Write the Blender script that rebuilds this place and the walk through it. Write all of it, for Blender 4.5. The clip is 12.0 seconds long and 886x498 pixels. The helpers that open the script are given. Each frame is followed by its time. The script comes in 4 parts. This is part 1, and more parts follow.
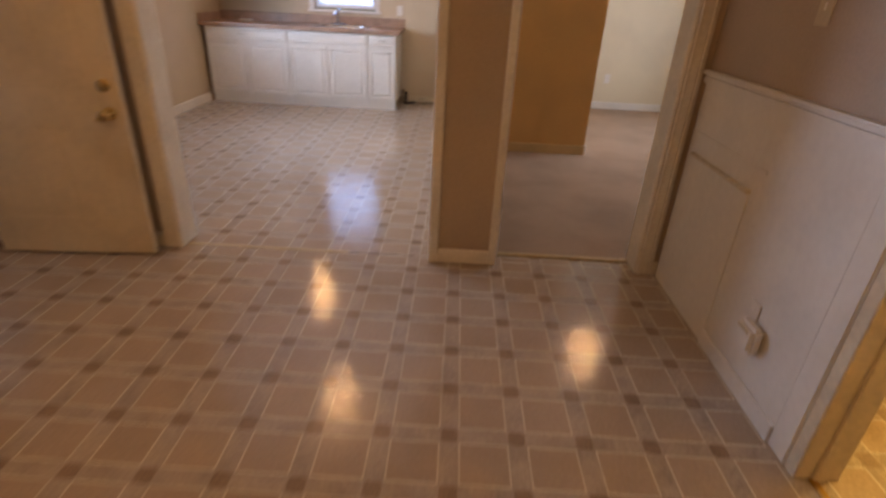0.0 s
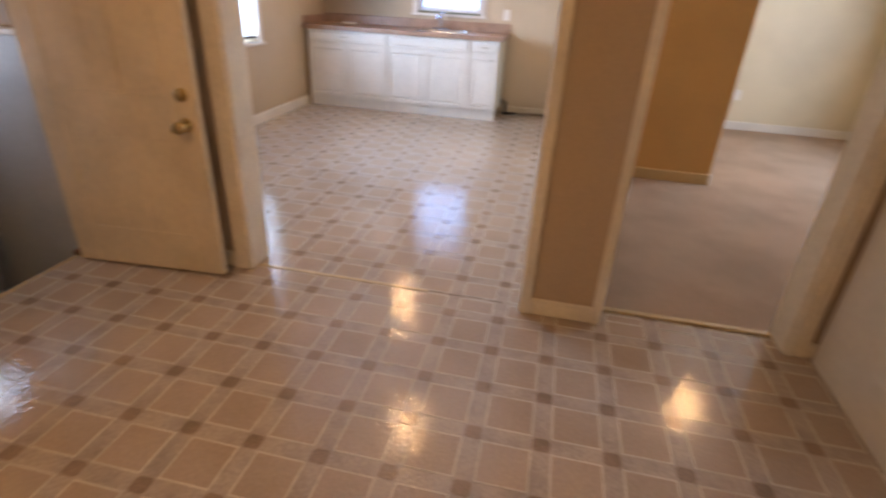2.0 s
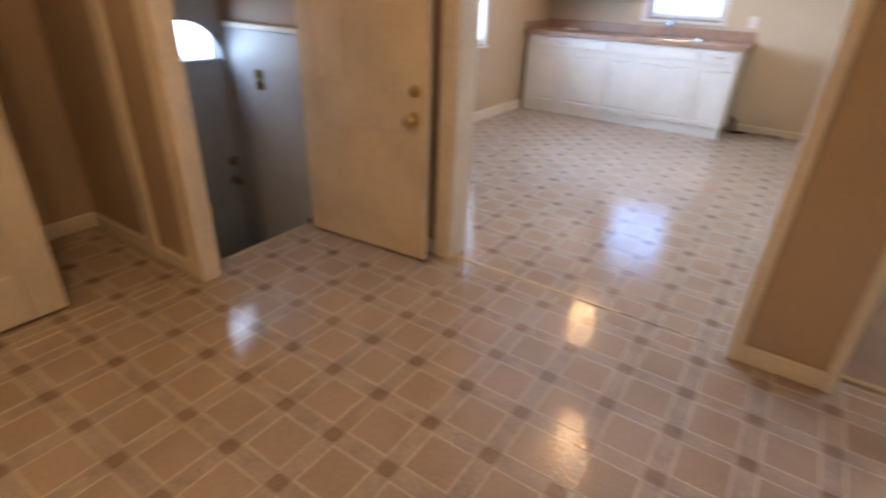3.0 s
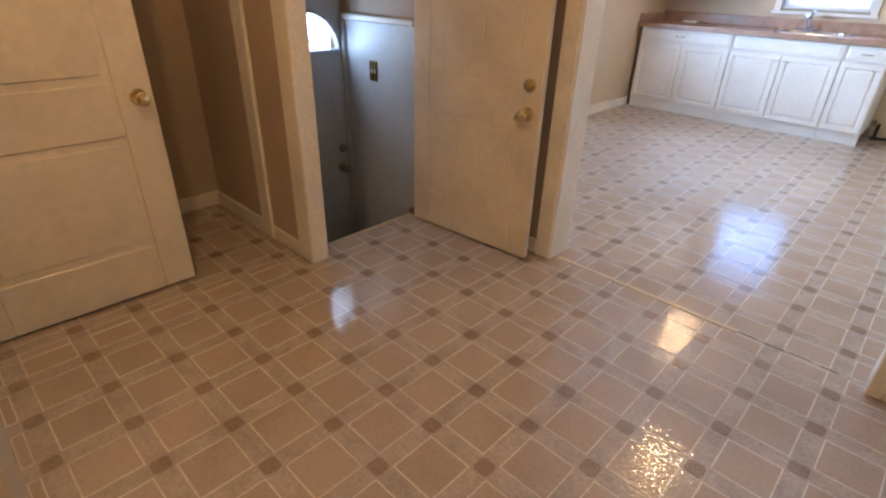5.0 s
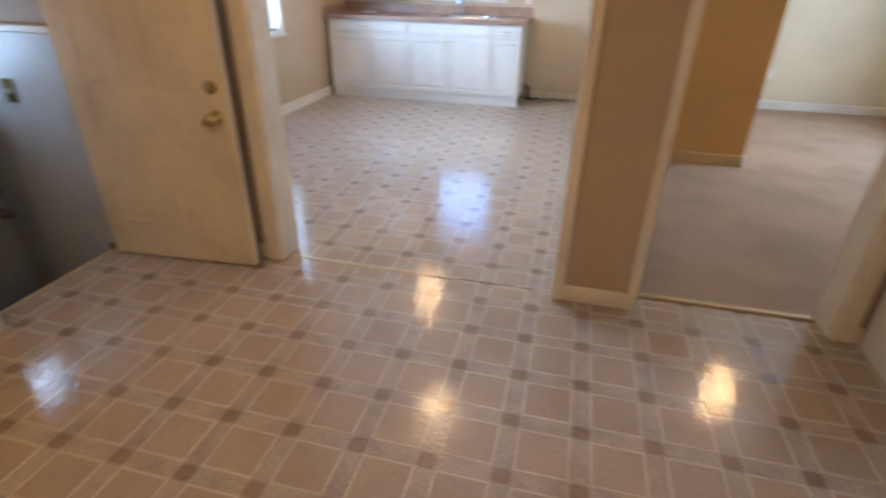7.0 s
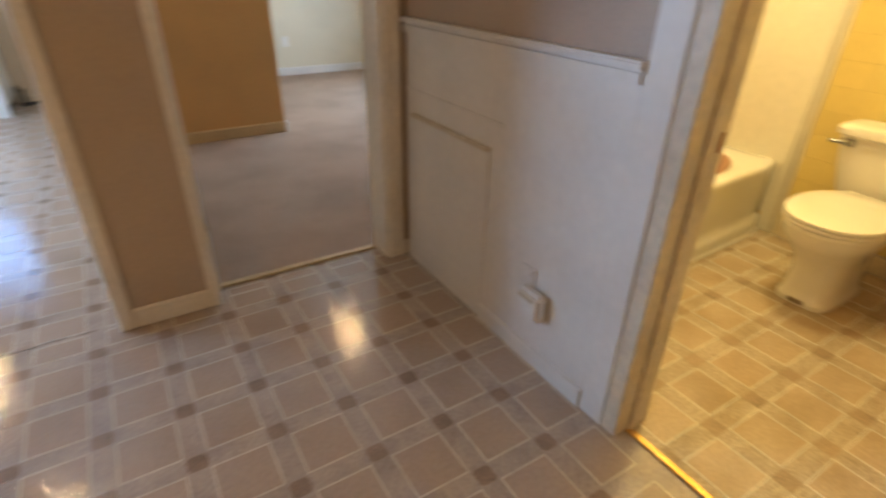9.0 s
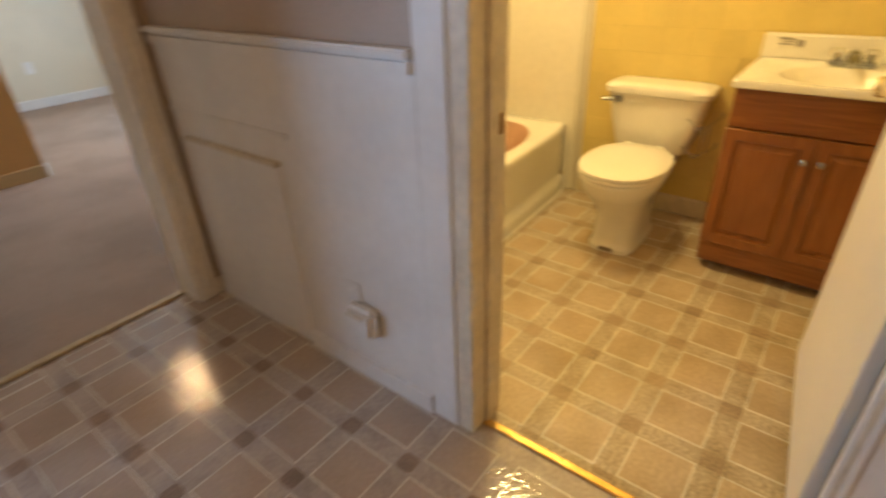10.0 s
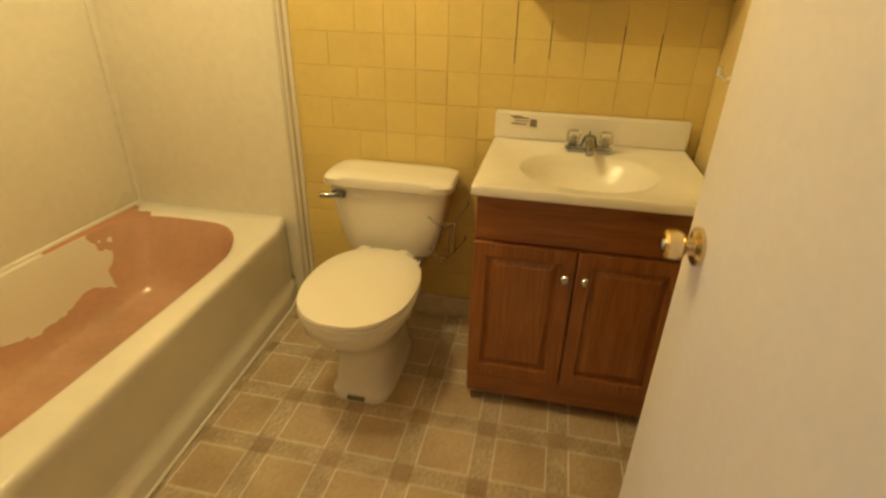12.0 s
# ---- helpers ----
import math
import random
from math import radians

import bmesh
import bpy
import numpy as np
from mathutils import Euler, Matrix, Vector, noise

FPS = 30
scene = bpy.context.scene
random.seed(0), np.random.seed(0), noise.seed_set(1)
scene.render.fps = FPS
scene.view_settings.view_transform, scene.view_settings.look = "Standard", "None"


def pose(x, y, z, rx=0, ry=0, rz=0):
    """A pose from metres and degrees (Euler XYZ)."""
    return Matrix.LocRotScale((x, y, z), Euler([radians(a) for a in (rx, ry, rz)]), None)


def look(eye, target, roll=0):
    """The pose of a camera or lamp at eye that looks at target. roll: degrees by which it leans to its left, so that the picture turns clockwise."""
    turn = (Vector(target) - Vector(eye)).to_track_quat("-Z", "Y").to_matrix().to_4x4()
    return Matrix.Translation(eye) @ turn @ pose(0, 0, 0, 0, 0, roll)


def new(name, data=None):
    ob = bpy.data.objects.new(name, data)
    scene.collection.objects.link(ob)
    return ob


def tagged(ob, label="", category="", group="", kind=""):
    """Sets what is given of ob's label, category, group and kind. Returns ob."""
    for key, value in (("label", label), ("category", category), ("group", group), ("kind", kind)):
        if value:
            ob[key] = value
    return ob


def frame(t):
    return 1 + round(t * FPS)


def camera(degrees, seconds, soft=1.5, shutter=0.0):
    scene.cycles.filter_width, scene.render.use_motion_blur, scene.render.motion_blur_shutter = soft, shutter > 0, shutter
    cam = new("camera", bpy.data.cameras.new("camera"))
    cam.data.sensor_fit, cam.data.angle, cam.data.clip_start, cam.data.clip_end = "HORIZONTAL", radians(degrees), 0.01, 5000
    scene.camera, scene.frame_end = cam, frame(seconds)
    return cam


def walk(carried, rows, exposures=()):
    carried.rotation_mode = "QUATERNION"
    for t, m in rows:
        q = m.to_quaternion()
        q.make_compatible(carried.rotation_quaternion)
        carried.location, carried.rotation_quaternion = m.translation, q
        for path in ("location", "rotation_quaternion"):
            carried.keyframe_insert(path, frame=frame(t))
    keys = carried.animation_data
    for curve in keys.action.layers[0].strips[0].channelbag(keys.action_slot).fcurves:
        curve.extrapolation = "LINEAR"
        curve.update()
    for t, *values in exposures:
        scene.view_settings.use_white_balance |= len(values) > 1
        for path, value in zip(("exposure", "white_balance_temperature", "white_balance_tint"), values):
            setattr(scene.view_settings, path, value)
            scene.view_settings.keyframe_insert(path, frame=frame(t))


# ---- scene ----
# seconds, stops, kelvin, tint
EXPOSURES = [(0.0, -0.56, 9500, 25), (1.0, -0.17, 8900, 23), (2.0, -0.05, 8450, 19), (3.5, 0.05, 7550, 14), (6.0, 0.17, 7050, 11), (8.5, -0.08, 6950, 6), (9.5, -0.05, 6850, 7), (10.5, -0.28, 7450, 10), (11.2, -0.38, 7050, 8), (12.0, -0.80, 6800, 8)]
cam = camera(81.5, 12.0, 2.2, 0.8)
# seconds, eye x y z, yaw, pitch, lean
ROWS = [
    (0.0, -0.043, -1.736, 1.346, 0.53, -26.63, 3.03),
    (0.5, -0.035, -1.446, 1.341, -2.89, -24.94, 2.69),
    (1.0, -0.012, -1.333, 1.358, -1.34, -26.88, 2.64),
    (1.5, -0.050, -1.309, 1.356, 3.04, -27.53, 2.92),
    (2.0, -0.118, -1.288, 1.339, 11.04, -26.81, 3.15),
    (2.5, -0.156, -1.276, 1.327, 21.91, -26.97, 2.27),
    (3.0, -0.198, -1.293, 1.322, 33.17, -27.13, 2.36),
    (3.5, -0.250, -1.278, 1.291, 42.63, -27.07, 2.31),
    (5.5, -0.287, -1.340, 1.326, 43.43, -28.34, 1.59),
    (6.0, -0.247, -1.308, 1.329, 32.97, -27.63, 1.56),
    (6.5, -0.214, -1.292, 1.325, 22.71, -27.68, 1.42),
    (8.5, 0.016, -1.234, 1.293, -19.56, -29.34, 0.77),
    (9.0, 0.058, -1.202, 1.268, -32.33, -29.05, 1.20),
    (9.5, 0.146, -1.169, 1.252, -42.41, -29.18, -0.32),
    (10.0, 0.237, -1.163, 1.254, -51.22, -29.88, -2.44),
    (10.5, 0.395, -1.090, 1.272, -64.12, -30.09, -2.25),
    (11.0, 0.579, -0.980, 1.289, -76.20, -27.98, -1.24),
    (11.5, 0.845, -0.978, 1.285, -78.26, -26.65, 0.29),
    (12.0, 1.079, -1.004, 1.307, -78.51, -27.28, 1.42),
]


def eye_pose(x, y, z, yaw, pitch, lean):
    ahead = Vector((-math.sin(radians(yaw)) * math.cos(radians(pitch)), math.cos(radians(yaw)) * math.cos(radians(pitch)), math.sin(radians(pitch))))
    return look((x, y, z), Vector((x, y, z)) + ahead, lean)


walk(cam, [(r[0], eye_pose(*r[1:])) for r in ROWS], EXPOSURES)

# ---- light ----
world = bpy.data.worlds.new("world")
scene.world = world
world.use_nodes = True
wn = world.node_tree.nodes
sky = wn.new("ShaderNodeTexSky")
sky.sky_type, sky.sun_disc = "NISHITA", False
sky.sun_elevation, sky.sun_rotation = radians(38), radians(200)
wn["Background"].inputs["Strength"].default_value = 0.12
world.node_tree.links.new(sky.outputs[0], wn["Background"].inputs["Color"])
sun_data = bpy.data.lights.new("sun", "SUN")
sun_data.energy, sun_data.angle, sun_data.color = 1.0, radians(12), (1.0, 0.95, 0.88)
sun = new("sun", sun_data)
sun.matrix_world = look((0, 0, 9), (3.0, -8.0, 9 - 6.7))

WARM = (1.0, 0.66, 0.36)
AMBER = (1.0, 0.79, 0.36)
COOL = (0.40, 0.63, 1.0)


def window_light(name, eye, target, w, h, power, colour=COOL):
    d = bpy.data.lights.new(name, "AREA")
    d.shape, d.size, d.size_y, d.energy, d.color = "RECTANGLE", w, h, power, colour
    ob = new(name, d)
    ob.matrix_world = look(eye, target)
    return ob


def bulb_light(name, x, y, z, power, colour, radius=0.05):
    d = bpy.data.lights.new(name, "POINT")
    d.energy, d.color, d.shadow_soft_size = power, colour, radius
    ob = new(name, d)
    ob.location = (x, y, z)
    return ob


window_light("window_light", (-1.49, 5.462, 1.56), (-1.49, 0, 1.3), 0.74, 0.92, 19, (0.20, 0.42, 1.0))
window_light("window_light", (-3.228, 3.025, 1.425), (0, 3.025, 1.3), 1.30, 1.24, 165, (0.34, 0.58, 1.0))
window_light("window_light", (3.44, 3.65, 1.45), (0, 3.5, 1.0), 1.48, 1.26, 76)
window_light("window_light", (-3.185, 0.435, 1.0), (0, 0.4, 0.9), 0.42, 0.23, 4.4)
bulb_light("bulb_light", -1.64, 4.08, 2.26, 20, WARM, 0.036)
bulb_light("bulb_light", -1.02, 2.13, 2.26, 15, WARM, 0.036)
bulb_light("bulb_light", 1.59, 3.09, 2.26, 21, WARM, 0.036)
# Unseen hall bulbs: one assumed near the closet, one added to brighten the pier.
bulb_light("bulb_light", -1.38, -1.12, 2.24, 21, WARM)
bulb_light("bulb_light", 0.15, -2.90, 2.24, 11, WARM)
bulb_light("bulb_light", 2.20, -0.13, 2.22, 68, AMBER, 0.10)


# ---- materials ----
def surface(name, col, rough=0.6, spread=0.10, scale=2.5, grain=60.0, grain_spread=0.05, bump=0.1, metal=0.0, tint=None, spec=0.5, coat=0.0, per_object=0.0, ripple=0.0):
    """Base colour broken up by broad stains and fine grain, with a fine relief, in metres."""
    m = bpy.data.materials.new(name)
    m.use_nodes = True
    n, l = m.node_tree.nodes, m.node_tree.links
    b = n["Principled BSDF"]
    geo = n.new("ShaderNodeNewGeometry")
    big = n.new("ShaderNodeTexNoise")
    big.inputs["Scale"].default_value, big.inputs["Detail"].default_value = scale, 4
    fine = n.new("ShaderNodeTexNoise")
    fine.inputs["Scale"].default_value, fine.inputs["Detail"].default_value = grain, 5
    for t in (big, fine):
        l.new(geo.outputs["Position"], t.inputs["Vector"])
    dark = tint or tuple(c * (1 - 2.2 * spread) for c in col)
    light = tuple(min(1, c * (1 + spread)) for c in col)
    mix = n.new("ShaderNodeMix")
    mix.data_type = "RGBA"
    mix.inputs["A"].default_value, mix.inputs["B"].default_value = (*dark, 1), (*light, 1)
    ramp = n.new("ShaderNodeMapRange")
    ramp.inputs["From Min"].default_value, ramp.inputs["From Max"].default_value = 0.30, 0.58
    l.new(big.outputs["Fac"], ramp.inputs["Value"])
    l.new(ramp.outputs["Result"], mix.inputs["Factor"])
    val = n.new("ShaderNodeMapRange")
    val.inputs["From Min"].default_value, val.inputs["From Max"].default_value = 0.3, 0.7
    val.inputs["To Min"].default_value, val.inputs["To Max"].default_value = 1 - grain_spread * 2, 1 + grain_spread
    l.new(fine.outputs["Fac"], val.inputs["Value"])
    hsv = n.new("ShaderNodeHueSaturation")
    l.new(mix.outputs["Result"], hsv.inputs["Color"])
    last = val.outputs["Result"]
    if per_object:
        info = n.new("ShaderNodeObjectInfo")
        pr = n.new("ShaderNodeMapRange")
        pr.inputs["To Min"].default_value, pr.inputs["To Max"].default_value = 1 - per_object, 1 + per_object
        l.new(info.outputs["Random"], pr.inputs["Value"])
        mul = n.new("ShaderNodeMath")
        mul.operation = "MULTIPLY"
        l.new(last, mul.inputs[0]), l.new(pr.outputs["Result"], mul.inputs[1])
        last = mul.outputs[0]
    l.new(last, hsv.inputs["Value"])
    l.new(hsv.outputs["Color"], b.inputs["Base Color"])
    rr = n.new("ShaderNodeMapRange")
    rr.inputs["To Min"].default_value, rr.inputs["To Max"].default_value = max(0.02, rough * 0.8), min(1, rough * 1.2)
    l.new(big.outputs["Fac"], rr.inputs["Value"])
    l.new(rr.outputs["Result"], b.inputs["Roughness"])
    b.inputs["Metallic"].default_value = metal
    b.inputs["Specular IOR Level"].default_value = spec
    b.inputs["Coat Weight"].default_value = coat
    if bump:
        bp = n.new("ShaderNodeBump")
        bp.inputs["Strength"].default_value, bp.inputs["Distance"].default_value = bump, 0.004
        wave = fine
        if ripple:
            wave = n.new("ShaderNodeTexNoise")
            wave.inputs["Scale"].default_value, wave.inputs["Detail"].default_value = ripple, 1.5
            l.new(geo.outputs["Position"], wave.inputs["Vector"])
        l.new(wave.outputs["Fac"], bp.inputs["Height"])
        l.new(bp.outputs["Normal"], b.inputs["Normal"])
    return m


def wooden(name, dark, light, rough=0.4, axis="Z"):
    m = surface(name, light, rough, bump=0.05)
    n, l = m.node_tree.nodes, m.node_tree.links
    geo = n.new("ShaderNodeNewGeometry")
    mp = n.new("ShaderNodeMapping")
    mp.inputs["Scale"].default_value = (14, 14, 1.1) if axis == "Z" else (14, 1.1, 14)
    l.new(geo.outputs["Position"], mp.inputs["Vector"])
    noi = n.new("ShaderNodeTexNoise")
    noi.inputs["Scale"].default_value, noi.inputs["Detail"].default_value, noi.inputs["Distortion"].default_value = 3.0, 8, 1.6
    l.new(mp.outputs["Vector"], noi.inputs["Vector"])
    ramp = n.new("ShaderNodeValToRGB")
    ramp.color_ramp.elements[0].position, ramp.color_ramp.elements[1].position = 0.35, 0.66
    ramp.color_ramp.elements[0].color, ramp.color_ramp.elements[1].color = (*dark, 1), (*light, 1)
    l.new(noi.outputs["Fac"], ramp.inputs["Fac"])
    l.new(ramp.outputs["Color"], n["Principled BSDF"].inputs["Base Color"])
    return m


def plain(name, col, rough=0.5, metal=0.0, glass=0.0):
    m = bpy.data.materials.new(name)
    m.use_nodes = True
    b = m.node_tree.nodes["Principled BSDF"]
    b.inputs["Base Color"].default_value = (*col, 1)
    b.inputs["Roughness"].default_value, b.inputs["Metallic"].default_value = rough, metal
    b.inputs["Transmission Weight"].default_value = glass
    return m


def glowing(name, col, strength):
    m = plain(name, col)
    b = m.node_tree.nodes["Principled BSDF"]
    b.inputs["Emission Color"].default_value, b.inputs["Emission Strength"].default_value = (*col, 1), strength
    return m


M = dict(
    wall=surface("taupe_paint", (0.49, 0.388, 0.30), 0.62, 0.05, 1.3, 90, 0.03, 0.12),
    kitchen_wall=surface("beige_paint", (0.56, 0.445, 0.31), 0.6, 0.06, 1.2, 90, 0.03, 0.12),
    tan=surface("tan_paint", (0.62, 0.42, 0.21), 0.45, 0.05, 3.0, 60, 0.04, 0.1),
    orange=surface("amber_paint", (0.65, 0.36, 0.13), 0.55, 0.05, 1.4, 90, 0.03, 0.12),
    cream_wall=surface("cream_paint", (0.68, 0.60, 0.44), 0.6, 0.06, 1.2, 90, 0.03, 0.1),
    ceiling=surface("ceiling_paint", (0.76, 0.73, 0.68), 0.8, 0.04, 1.0, 120, 0.03, 0.2),
    trim=surface("trim_paint", (0.82, 0.77, 0.69), 0.38, 0.04, 4.0, 45, 0.04, 0.15),
    wains=surface("wainscot_paint", (0.74, 0.71, 0.66), 0.42, 0.035, 3.0, 30, 0.02, 0.08),
    door=surface("door_paint", (0.73, 0.645, 0.515), 0.40, 0.06, 2.5, 30, 0.03, 0.12),
    bath_door=surface("bath_door_paint", (0.74, 0.68, 0.58), 0.40, 0.03, 1.5, 60, 0.015, 0.05),
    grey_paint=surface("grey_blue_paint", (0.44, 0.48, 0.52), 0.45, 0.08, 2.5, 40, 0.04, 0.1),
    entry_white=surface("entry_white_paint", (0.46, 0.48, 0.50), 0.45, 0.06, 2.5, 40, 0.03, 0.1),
    jamb=surface("worn_jamb_paint", (0.66, 0.57, 0.43), 0.42, 0.05, 7.0, 40, 0.06, 0.2),
    base=surface("vinyl_strip", (0.455, 0.385, 0.33), 0.05, 0.08, 9.0, 75, 0.09, 0.28, spec=0.55, ripple=62),
    field=surface("vinyl_square", (0.445, 0.355, 0.285), 0.05, 0.05, 3.0, 75, 0.05, 0.26, spec=0.55, per_object=0.03, ripple=62),
    line=surface("vinyl_line", (0.69, 0.63, 0.55), 0.05, 0.08, 8.0, 90, 0.08, 0.28, spec=0.55, ripple=62),
    dot=surface("vinyl_dot", (0.305, 0.23, 0.182), 0.05, 0.10, 9.0, 140, 0.14, 0.28, spec=0.55, per_object=0.08, ripple=62),
    field_bath=surface("soiled_vinyl_square", (0.47, 0.365, 0.26), 0.16, 0.06, 4.0, 75, 0.08, 0.16, tint=(0.37, 0.275, 0.18), spec=0.5, per_object=0.05),
    dot_bath=surface("soiled_vinyl_dot", (0.365, 0.275, 0.195), 0.15, 0.10, 9.0, 120, 0.16, 0.18, spec=0.5, per_object=0.08),
    base_bath=surface("soiled_vinyl_strip", (0.47, 0.385, 0.29), 0.15, 0.09, 8.0, 90, 0.18, 0.18, tint=(0.37, 0.29, 0.205), spec=0.5),
    carpet=surface("carpet_pile", (0.45, 0.325, 0.24), 0.95, 0.07, 2.2, 420, 0.16, 0.9, spec=0.1),
    brass=surface("polished_brass", (0.72, 0.59, 0.35), 0.16, 0.06, 20, 200, 0.04, 0.02, metal=1.0),
    gold=surface("worn_gold_anodised", (0.66, 0.42, 0.15), 0.26, 0.08, 20, 200, 0.06, 0.04, metal=1.0),
    strip=surface("worn_edging", (0.55, 0.43, 0.26), 0.42, 0.08, 30, 200, 0.06, 0.05, metal=0.1),
    dull_brass=surface("tarnished_brass", (0.34, 0.24, 0.11), 0.32, 0.12, 20, 200, 0.08, 0.05, metal=1.0),
    worn_chrome=surface("worn_chrome", (0.36, 0.38, 0.41), 0.2, 0.08, 30, 200, 0.06, 0.03, metal=1.0),
    chrome=surface("chrome", (0.60, 0.63, 0.67), 0.13, 0.05, 30, 200, 0.04, 0.02, metal=1.0),
    nickel=surface("satin_nickel", (0.62, 0.58, 0.52), 0.28, 0.05, 30, 200, 0.04, 0.02, metal=1.0),
    cab=surface("cabinet_thermofoil", (0.80, 0.79, 0.745), 0.33, 0.03, 3.0, 40, 0.02, 0.04),
    counter=surface("speckled_laminate", (0.40, 0.255, 0.185), 0.34, 0.10, 12, 260, 0.22, 0.03),
    brown=surface("brown_end_panel", (0.15, 0.075, 0.045), 0.5, 0.08, 6, 80, 0.08, 0.1),
    oak=wooden("stained_oak", (0.235, 0.085, 0.024), (0.34, 0.13, 0.042), 0.33),
    oak_side=wooden("stained_oak_rail", (0.235, 0.085, 0.024), (0.34, 0.13, 0.042), 0.33, "Y"),
    seat=surface("seat_plastic", (0.82, 0.78, 0.70), 0.22, 0.006, 3, 30, 0.004, 0.0),
    porcelain=surface("porcelain", (0.80, 0.77, 0.70), 0.10, 0.01, 3, 30, 0.01, 0.0, coat=0.3),
    marble=surface("cultured_marble", (0.82, 0.78, 0.69), 0.24, 0.012, 5, 40, 0.01, 0.0),
    surround=surface("surround_panel", (0.80, 0.76, 0.66), 0.30, 0.03, 1.5, 30, 0.02, 0.05),
    tile=surface("yellow_glazed_tile", (0.70, 0.55, 0.21), 0.22, 0.02, 5, 50, 0.015, 0.04, per_object=0.03),
    grout=surface("tile_grout", (0.80, 0.63, 0.27), 0.8, 0.12, 9, 120, 0.1, 0.2),
    bath_wall=surface("yellow_wall_paint", (0.68, 0.53, 0.24), 0.55, 0.04, 2, 90, 0.02, 0.03),
    plastic=surface("white_plastic", (0.78, 0.75, 0.70), 0.35, 0.03, 10, 60, 0.02, 0.02),
    almond=surface("almond_plastic", (0.58, 0.50, 0.38), 0.4, 0.04, 10, 60, 0.02, 0.02),
    black=surface("black_rubber", (0.02, 0.018, 0.016), 0.6, 0.1, 20, 90, 0.1, 0.2),
    pipe=surface("dull_pipe", (0.30, 0.24, 0.19), 0.45, 0.2, 20, 90, 0.1, 0.2, metal=0.6),
    glass=plain("clear_glass", (1, 1, 1), 0.02, 0, 1.0),
    acrylic=plain("clear_acrylic", (0.95, 0.93, 0.88), 0.06, 0, 0.85),
    slat=surface("blind_slat", (0.80, 0.82, 0.85), 0.5, 0.02, 6, 60, 0.02, 0.0),
    steel=surface("stainless_steel", (0.55, 0.55, 0.56), 0.25, 0.04, 8, 180, 0.05, 0.03, metal=1.0),
    grass=surface("lawn", (0.07, 0.11, 0.035), 0.9, 0.2, 0.5, 30, 0.2, 0.4),
    # near-black for joints and seams, also for painted shade in gap and mortise
    dark=surface("dark_gap", (0.05, 0.035, 0.025), 0.8, 0.1, 10, 60, 0.05, 0.1),
    bulb=glowing("lit_bulb", (1.0, 0.74, 0.45), 14.0),
    ink=plain("grey_print", (0.22, 0.20, 0.19), 0.5),
)


def pink_tub():
    """Old dusty-pink enamel from which white refinishing paint has peeled, with one sheet of it left on the back side."""
    m = surface("peeled_pink_enamel", (0.56, 0.335, 0.235), 0.17, 0.06, 3, 40, 0.03, 0.02, coat=0.2)
    n, l = m.node_tree.nodes, m.node_tree.links
    b = n["Principled BSDF"]
    old = b.inputs["Base Color"].links[0].from_socket
    geo = n.new("ShaderNodeNewGeometry")
    noi = n.new("ShaderNodeTexNoise")
    noi.inputs["Scale"].default_value, noi.inputs["Detail"].default_value, noi.inputs["Roughness"].default_value = 7.0, 3, 0.5
    l.new(geo.outputs["Position"], noi.inputs["Vector"])
    sep = n.new("ShaderNodeSeparateXYZ")
    l.new(geo.outputs["Position"], sep.inputs[0])

    def math_node(op, a, c):
        k = n.new("ShaderNodeMath")
        k.operation = op
        for sock, v in zip(k.inputs, (a, c)):
            if isinstance(v, (int, float)):
                sock.default_value = v
            else:
                l.new(v, sock)
        return k.outputs[0]
    wob = math_node("MULTIPLY", math_node("SUBTRACT", noi.outputs["Fac"], 0.5), 0.30)
    x = math_node("ADD", sep.outputs[0], wob)
    z = math_node("ADD", sep.outputs[2], math_node("MULTIPLY", wob, 0.7))
    y = math_node("ADD", sep.outputs[1], math_node("MULTIPLY", wob, 0.3))
    keep = math_node("MULTIPLY", math_node("MULTIPLY", math_node("GREATER_THAN", x, 2.09), math_node("LESS_THAN", x, 2.62)),
                     math_node("MULTIPLY", math_node("GREATER_THAN", z, 0.17), math_node("GREATER_THAN", y, 0.52)))
    mix = n.new("ShaderNodeMix")
    mix.data_type = "RGBA"
    mix.inputs["B"].default_value = (0.76, 0.71, 0.61, 1)
    l.new(keep, mix.inputs["Factor"])
    l.new(old, mix.inputs["A"])
    l.new(mix.outputs["Result"], b.inputs["Base Color"])
    return m


M["pink"] = pink_tub()


